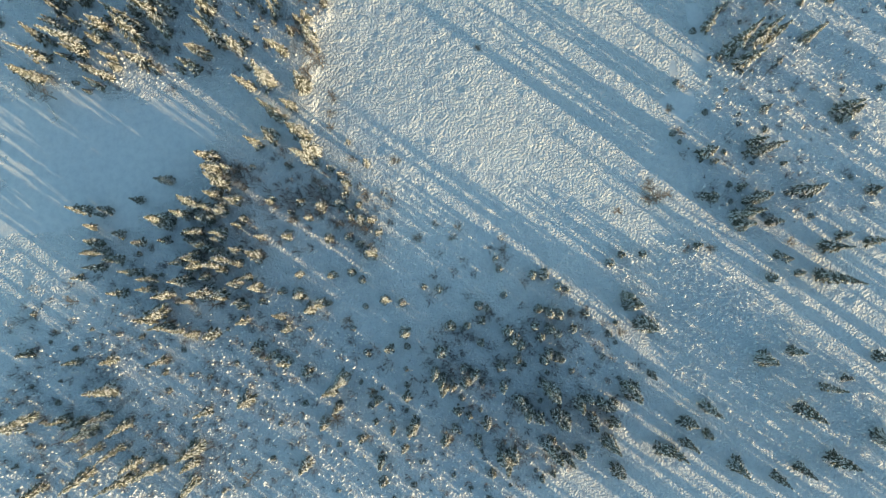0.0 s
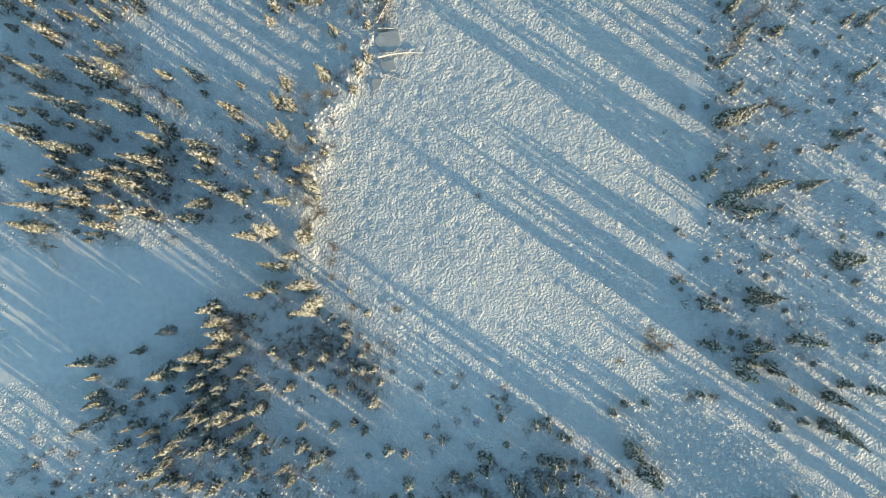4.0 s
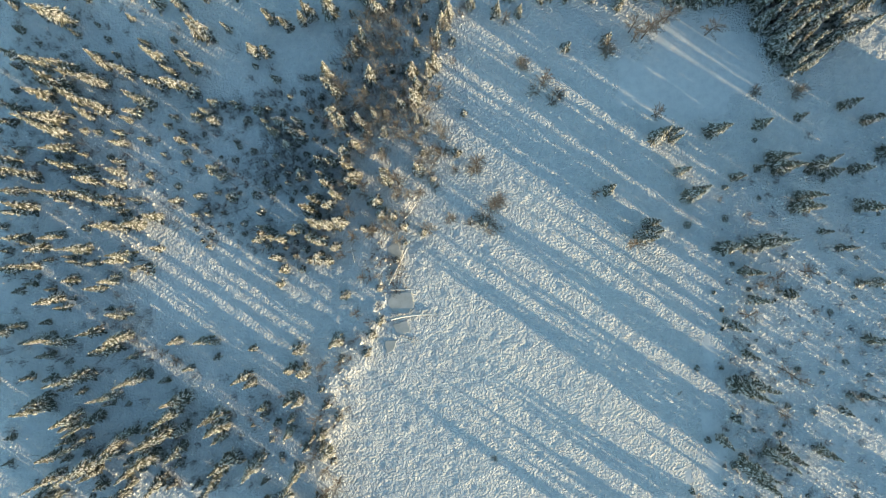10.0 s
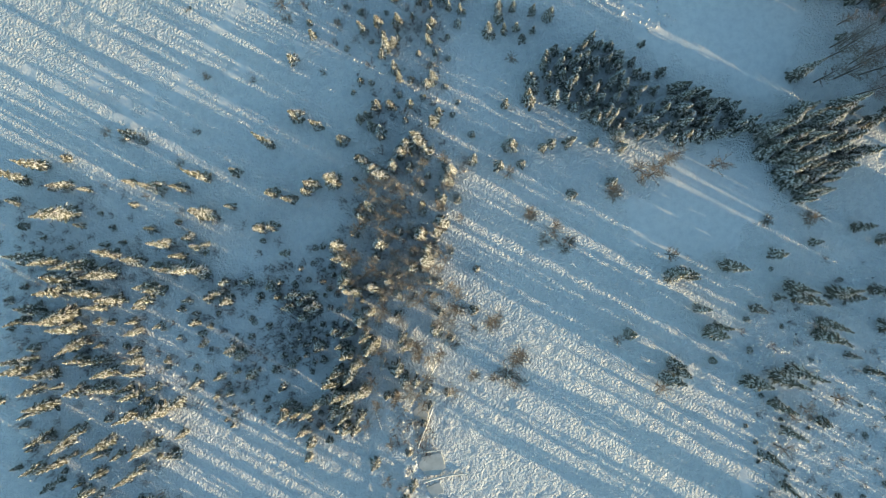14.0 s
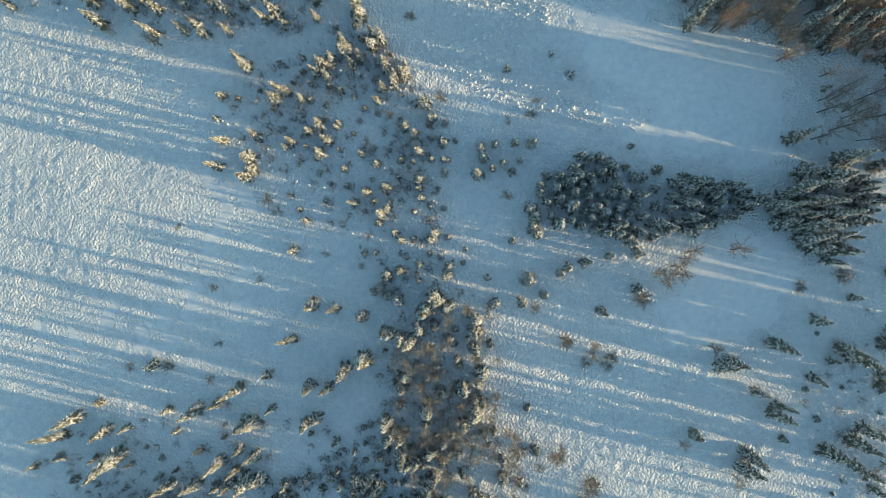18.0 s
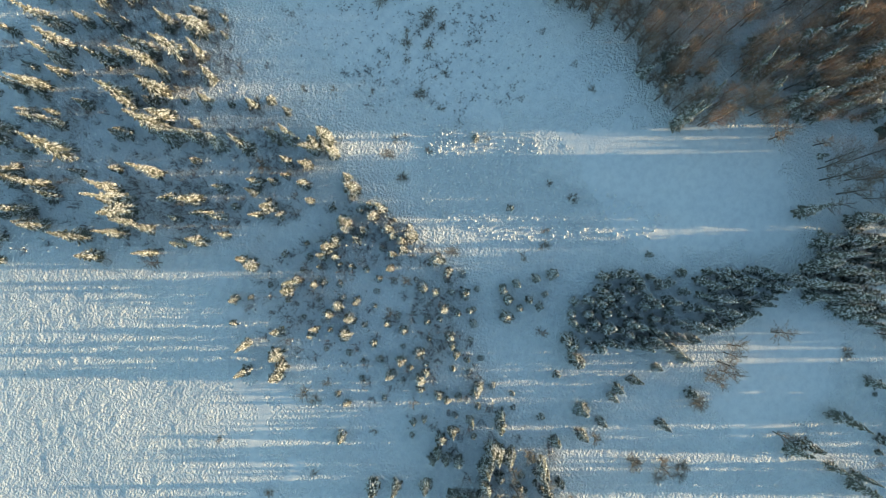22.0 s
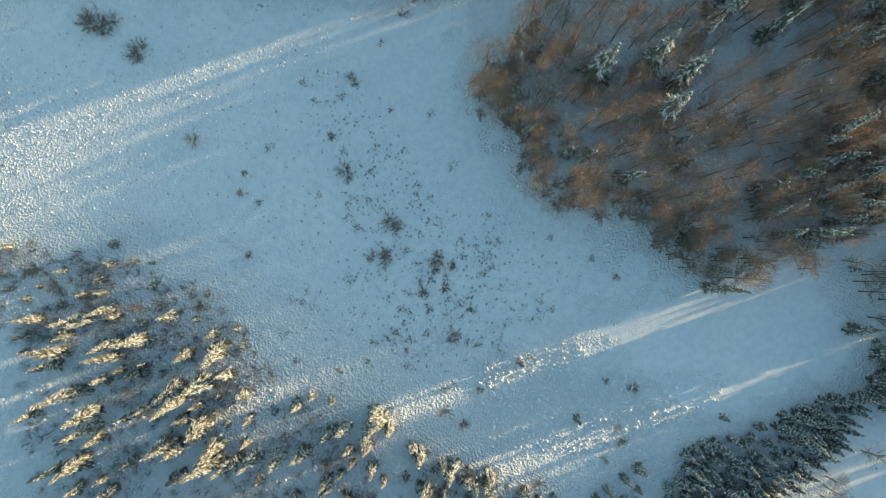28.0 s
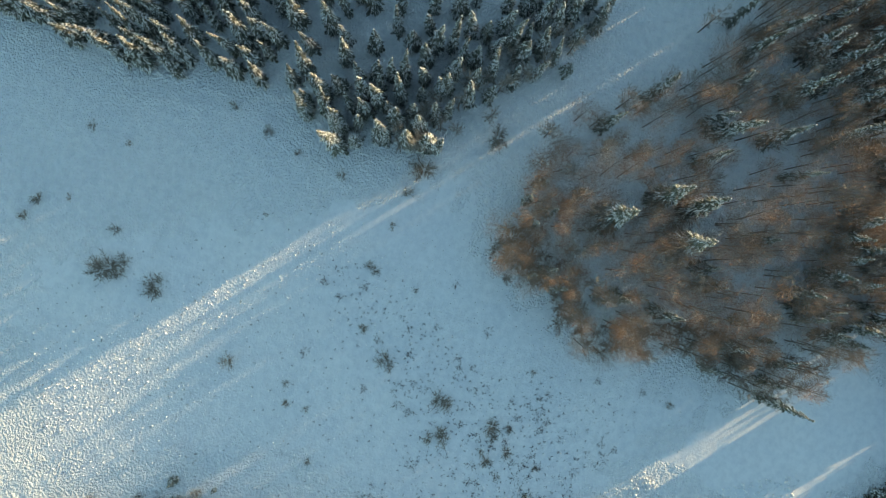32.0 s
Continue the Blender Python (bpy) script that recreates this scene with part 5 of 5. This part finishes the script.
# ---- shrubs, logs, ice, weeds ----
def shrub_meshes(seed, stems, spread, H):
    """Stems and rimed twigs of one bare bush."""
    r = random.Random(seed)
    V, F, TV, TF = [], [], [], []
    for i in range(stems):
        az, out = r.uniform(0, 6.28), r.uniform(0.3, 1.0) * spread
        e = (math.cos(az) * out, math.sin(az) * out, H * r.uniform(0.5, 1.0))
        stem(V, F, [(0.1 * e[0], 0.1 * e[1], -0.2), (0.5 * e[0], 0.5 * e[1], 0.65 * e[2]), e], (0.013, 0.008, 0.003), 3)
        for j in range(20):
            f = r.uniform(0.2, 1)
            p = (e[0] * f, e[1] * f, e[2] * f ** 0.7)
            a2, l2, w = az + r.gauss(0, 1.0), r.uniform(0.15, 0.5) * spread, r.uniform(0.006, 0.015)
            q = (p[0] + math.cos(a2) * l2, p[1] + math.sin(a2) * l2, p[2] + l2 * r.uniform(-0.1, 0.6))
            n, sx, sy = len(TV), -math.sin(a2) * w, math.cos(a2) * w
            TV += [(p[0] + sx, p[1] + sy, p[2]), (p[0] - sx, p[1] - sy, p[2]), (q[0], q[1], q[2])]
            TF += [(n, n + 1, n + 2)]
    return mesh_of("shrub_stems", V, F, RIMED), mesh_of("shrub_twigs", TV, TF, RIMED)


def tuft_mesh(seed):
    """A dry weed: a few bent blades."""
    r = random.Random(seed)
    V, F = [], []
    for i in range(22):
        az, ln, w = r.uniform(0, 6.28), r.uniform(0.3, 1.0), r.uniform(0.02, 0.05)
        c, s, n, o = math.cos(az), math.sin(az), len(V), r.uniform(0, 0.35)
        V += [(c * o - s * w, s * o + c * w, 0), (c * o + s * w, s * o - c * w, 0), (c * (o + ln * 0.6), s * (o + ln * 0.6), ln * r.uniform(0.4, 1.2))]
        F += [(n, n + 1, n + 2)]
    return mesh_of("tuft", V, F, RIMED)


TUFT = [tuft_mesh(55 + k) for k in range(3)]
SHRUB = [shrub_meshes(40 + k, n, 1.0, 0.95) for k, n in enumerate((16, 22, 12))]


def plant_shrubs(rows, seed):
    r = random.Random(seed)
    for x, y, s in rows:
        k = r.randrange(3)
        key = ("shrub", k)
        if key not in MASTERS:
            MASTERS[key] = thing("bush", SHRUB[k], ("stem_clump", "twig_crown"), "leafless rimed bush sticking out of the snow", "bush", "bushes in the snow")
        z = float(land(x, y)) - 0.05
        plant_one(MASTERS[key], Matrix.LocRotScale((x, y, z), Euler((0, 0, r.uniform(0, 6.28))), (1.1 * s, 1.1 * s * r.uniform(0.75, 1.1), 0.8 * s)))


plant_shrubs([(-18.9, -21.2, 0.9), (18.9, -13.8, 0.9), (-71.9, -3.3, 1), (46.8, -2.8, 1), (34.6, -2.2, 1), (30.7, -1.8, 1), (-75.4, -0.2, 1), (2, 1.7, 0.9), (-5.9, 4.5, 1), (-11.3, 5.1, 0.9), (-4.7, 6.1, 0.9), (26.1, 6.9, 1.6), (-8.3, 7, 0.8), (-15.5, 7.9, 0.7), (-65, 8.4, 0.8), (-54.6, 8.5, 0.8), (-23.7, 8.5, 1.2), (26.2, 8.7, 1.4), (-19.9, 9.4, 1.4), (-30.9, 10.3, 1.2), (-26.3, 10.6, 1), (-39.3, 10.8, 1.2), (-26.6, 16.2, 1), (32, 16.9, 1.2), (-13.3, 17.8, 1), (-20.5, 19.1, 1)], 60)
plant_shrubs([(-39, 19.6, 1.4), (30.8, 20.7, 0.8), (-23.2, 26.8, 1), (1.8, 34.2, 0.6), (59.7, 35.8, 1.2), (32.7, 40.4, 0.6), (6.9, 71.2, 2), (5.9, 72.4, 2), (3.9, 72.6, 1.6), (0.6, 73.4, 1.2), (8.2, 74.7, 2), (-7.6, 78.7, 1.6), (-1, 79.3, 1.2), (5.7, 80.8, 1.6), (0.9, 84.5, 1.8), (57.7, 85.2, 1.6), (51.6, 86.4, 1.2), (19.4, 89.6, 1.4), (20.6, 90.7, 1.4), (17.1, 91.9, 1.4), (15.7, 96.1, 1.6), (29.5, 96.3, 1.6), (2.3, 101.3, 1.2), (-37.2, 118.1, 1), (-33.1, 122.4, 1), (-42.4, 123.3, 1.3)], 61)
plant_shrubs([(-45.4, 124.6, 1.2), (-47.7, 126.1, 1.2), (-11.1, 126.7, 0.9), (-22.2, 128.4, 0.8), (61.8, 129.5, 0.6), (28.2, 130.3, 1.2), (-29.4, 130.8, 0.9), (24.5, 131.1, 1.1), (30.1, 131.7, 1), (-2.6, 132, 0.8), (36.5, 132.8, 1), (-14.5, 136.9, 1.3), (35.6, 137.1, 0.7), (101.2, 138.8, 1.6), (-29.6, 142.2, 0.9), (50.5, 143.5, 0.9), (19, 153.2, 1.1), (25, 153.5, 0.8), (30.9, 157.3, 0.9), (22.3, 158.5, 0.8), (35, 161, 0.8), (29.8, 161.2, 1.3), (49.4, 165.4, 0.6), (36.3, 166, 1.1), (32, 166.3, 0.8), (24.9, 166.5, 0.7), (39.8, 166.6, 0.9)], 62)
plant_shrubs([(33.8, 168.5, 1), (37.7, 168.5, 1), (69, 169.1, 0.5), (39.5, 169.3, 1.6), (35.2, 169.6, 1), (20.5, 171, 0.7), (65.5, 172.6, 0.6), (17.2, 174.2, 0.9), (35.7, 175.9, 1.7), (36.3, 176.7, 1.2), (40.8, 177, 1.4), (10.1, 177.2, 1.1), (40.9, 178.2, 1.7), (34.8, 178.4, 1.3), (82.4, 181.4, 2.4), (56.2, 186.7, 0.6), (43.8, 187, 1), (44.8, 188.4, 1.8), (74.5, 190.9, 2.4), (70.4, 192.4, 1.2), (48.3, 192.8, 0.9), (64.8, 192.9, 0.9), (57.5, 193.4, 0.9), (57.9, 194.5, 1), (26.2, 195, 0.7), (33.8, 197.6, 0.7)], 63)
plant_shrubs([(15.6, 198, 1), (16.3, 199.4, 0.9), (33.8, 200.7, 0.7), (36.7, 201.6, 0.7), (70, 202.7, 1), (16.7, 209.5, 1.2), (71.3, 210.3, 0.8), (37.7, 211.2, 1.6), (60.7, 212, 0.6), (12.4, 212.1, 1), (12.3, 215, 1.2), (72.9, 215.3, 1.2), (7.5, 218.2, 1.5), (75.1, 221.3, 1.1), (8.5, 222.7, 1.6), (44.1, 224.7, 1.7), (45.6, 224.9, 1.9), (47.9, 230.5, 1.5), (45.7, 231, 1.6), (46.1, 232.1, 2.6), (51.8, 233, 1.2), (45.4, 233.3, 2.4), (65.1, 234.8, 0.7), (66.1, 240.8, 1), (54.5, 241.3, 0.8), (53.1, 245.7, 1.2), (50.1, 247, 1)], 64)


def fallen_log(a, b, rad, seed):
    """A snowed-over trunk lying on the ground, with stubs."""
    r = random.Random(seed)
    (ax, ay), (bx, by) = a, b
    ln = math.hypot(bx - ax, by - ay)
    nx, ny = -(by - ay) / ln, (bx - ax) / ln
    bow = r.uniform(-0.05, 0.05) * ln
    V, F, SV, SF = [], [], [], []
    n = 8
    for i in range(n + 1):
        u = i / n
        o = bow * math.sin(math.pi * u)
        x, y = ax + (bx - ax) * u + nx * o, ay + (by - ay) * u + ny * o
        z = float(land(x, y)) + 0.22 + rad * 0.6
        q = rad * (1 - 0.6 * u)
        for k in range(6):
            c, s = math.cos(k * math.pi / 3), math.sin(k * math.pi / 3)
            V.append((x + nx * c * q, y + ny * c * q, z + s * q))
        for d, h in ((-0.8, 0.35), (-0.4, 1.1), (0.1, 1.35), (0.55, 1.0), (0.85, 0.35)):
            w = q * r.uniform(0.9, 1.5)
            SV.append((x + nx * d * w, y + ny * d * w, z + h * q * r.uniform(0.9, 1.3)))
    for i in range(n):
        for k in range(6):
            p, t = i * 6 + k, i * 6 + (k + 1) % 6
            F.append((p, t, t + 6, p + 6))
        for k in range(4):
            SF.append((i * 5 + k, i * 5 + k + 1, i * 5 + k + 6, i * 5 + k + 5))
    F += [tuple(range(5, -1, -1)), tuple(n * 6 + k for k in range(6))]
    for i in range(7):
        u, az = r.uniform(0.3, 0.95), r.choice((-1, 1))
        x, y = ax + (bx - ax) * u, ay + (by - ay) * u
        z = float(land(x, y)) + 0.25 + rad * 0.6
        l2 = r.uniform(0.4, 1.1)
        stem(V, F, [(x, y, z), (x + nx * az * l2, y + ny * az * l2, z + 0.4 * l2)], (0.03, 0.008), 3)
    root = tagged(new("fallen_log"), "fallen dead trunk with snow along its top", "log", "fallen trunks")
    part("trunk", mesh_of("log_trunk", V, F, DEADWOOD), root)
    part("snow_cap", mesh_of("log_snow", SV, SF, TREE_SNOW), root, "strip of lying snow")


for i, (a, b, rad) in enumerate([((-11.3, 58.8), (-3.8, 58.5), 0.2), ((-10.6, 63.6), (-7.4, 63.2), 0.16), ((-7.6, 73.9), (-3.4, 78.3), 0.17), ((-10.6, 55.9), (-6.6, 54.2), 0.13), ((-69.9, 34.9), (-67.8, 30.6), 0.12), ((-15.8, 68.5), (-16.1, 72.3), 0.07), ((-10.9, 64.4), (-6.4, 71.0), 0.14), ((-5.0, 161.3), (-2.8, 161.3), 0.08)]):
    fallen_log(a, b, rad, 70 + i)


def ice_patch(outline, seed):
    """A flat frozen pool with a worn, rounded edge."""
    r = random.Random(seed)
    cx, cy = (sum(p[k] for p in outline) / len(outline) for k in (0, 1))
    z = max(float(land(*p)) for p in outline) + 0.16
    ring = []
    for (px, py), (qx, qy) in zip(outline, outline[1:] + outline[:1]):
        for u in (0, 0.33, 0.67):
            ring.append((px + (qx - px) * u + r.uniform(-0.15, 0.15), py + (qy - py) * u + r.uniform(-0.15, 0.15)))
    n = len(ring)
    V = [(x, y, z - 0.5) for x, y in ring] + [(x, y, z - 0.02) for x, y in ring] + [(x * 0.93 + cx * 0.07, y * 0.93 + cy * 0.07, z) for x, y in ring] + [(cx, cy, z)]
    F = [(k + i * n, (k + 1) % n + i * n, (k + 1) % n + (i + 1) * n, k + (i + 1) * n) for i in (0, 1) for k in range(n)]
    F += [(2 * n + k, 2 * n + (k + 1) % n, 3 * n) for k in range(n)]
    tagged(new("ice_pool", mesh_of("ice_pool", V, F, ICE)), "small frozen pool of grey snowy ice", "ice", "frozen pools")


for i, outline in enumerate([[(-10.1, 70.6), (-8.5, 71.3), (-8.0, 69.3), (-9.3, 66.2), (-10.8, 66.0)], [(-10.6, 63.0), (-7.5, 62.7), (-7.3, 60.1), (-8.9, 59.4), (-10.9, 59.9), (-11.6, 61.5)], [(-11.2, 57.9), (-8.8, 58.1), (-8.6, 56.4), (-10.6, 55.9)], [(-12.9, 55.5), (-10.8, 55.4), (-11.8, 53.8), (-13.0, 53.3)]]):
    ice_patch(outline, 90 + i)


def weeds(label, places, lo, hi, seed):
    """Many dry tufts and low twigs, joined."""
    r = random.Random(seed)
    lot = []
    for x, y in places:
        s = r.uniform(lo, hi)
        m = Matrix.LocRotScale((x, y, float(land(x, y))), Euler((0, 0, r.uniform(0, 6.28))), (s * 0.8, s * 0.8, s * 0.6))
        lot.append((TUFT[r.randrange(3)], m))
    tagged(new("dry_weeds", joined("dry_weeds", lot, BRUSH_TWIGS)), label, "weeds", kind="stuff")


weeds("dry brown weed tufts in the snowy field", scatter(TUFTS, 0.5, 31, 2200), 0.15, 0.7, 31)
bare_stand("low grey haze of brush in the snowy field", scatter(TUFTS, 5.0, 55, 6000, None, 1.6), 0.3, 0.8, 55, RIMED)
weeds("sparse dry weeds in the snowy field", scatter(SPARSE, 0.6, 32, 2200), 0.15, 0.55, 32)
weeds("low twigs in the open wood", scatter(EAST_WOOD, 2.6, 33), 0.3, 0.9, 33)
weeds("low twigs under the bog trees", scatter(SOUTH_WOOD, 2.0, 34), 0.3, 0.9, 34)
weeds("low twigs along the brook", scatter(CROSS_WOOD, 2.4, 35), 0.3, 0.9, 35)


def tussocks(label, polys, gap, seed, tries, lo, hi):
    """Snow-capped grass tussocks and twig heads that stand up out of the snow, joined."""
    r = random.Random(seed)
    places = [p for k, poly in enumerate(polys) for p in scatter(poly, gap, seed + k, tries)]
    caps = []
    for k in range(4):
        V, F = [], []
        q = random.Random(seed + k)
        for ring, (rad, z) in enumerate(((1.0, -0.4), (0.95, 0.45))):
            for i in range(5):
                a = 1.2566 * (i + 0.5 * ring)
                m = rad * q.uniform(0.7, 1.25)
                V.append((m * math.cos(a), m * math.sin(a), z * q.uniform(0.8, 1.2)))
        V.append((q.uniform(-0.2, 0.2), q.uniform(-0.2, 0.2), 1.0))
        for i in range(5):
            c = (i + 1) % 5
            F += [(i, c, i + 5), (c, c + 5, i + 5), (5 + i, 5 + c, 10)]
        caps.append(mesh_of("tussock", V, F, TREE_SNOW))
    zs = land(np.array([p[0] for p in places]), np.array([p[1] for p in places]))
    lot = []
    for (x, y), z in zip(places, zs):
        s = lo + (hi - lo) * r.random() ** 1.5
        lot.append((caps[r.randrange(4)], Matrix.LocRotScale((x, y, float(z)), Euler((0, 0, r.uniform(0, 6.28))), (s * r.uniform(0.7, 1.3), s, s * r.uniform(1.2, 2.6)))))
    tagged(new("snow_tussocks", joined("snow_tussocks", lot, TREE_SNOW)), label, "tussocks", kind="stuff")


tussocks("small snow-capped tussocks in the open wood", [EAST_WOOD, SOUTHBOG, SOUTH_WOOD], 0.45, 41, 20000, 0.07, 0.30)
tussocks("small snow-capped tussocks along the brook and west wood", [CROSS_WOOD, WEST_WOOD, EASTBEAM, NORTH_WEST_WOOD], 0.6, 51, 7000, 0.07, 0.26)
tussocks("snow-capped tussocks in the clearing by the brook", [EASTBEAM], 0.6, 71, 5000, 0.12, 0.34)
tussocks("frosted clumps along the bog's rim", [BOG_RIM], 0.7, 61, 1200, 0.15, 0.38)
tussocks("low snow-covered tufts in the open field", [OPENFIELD], 0.5, 66, 12000, 0.05, 0.17)
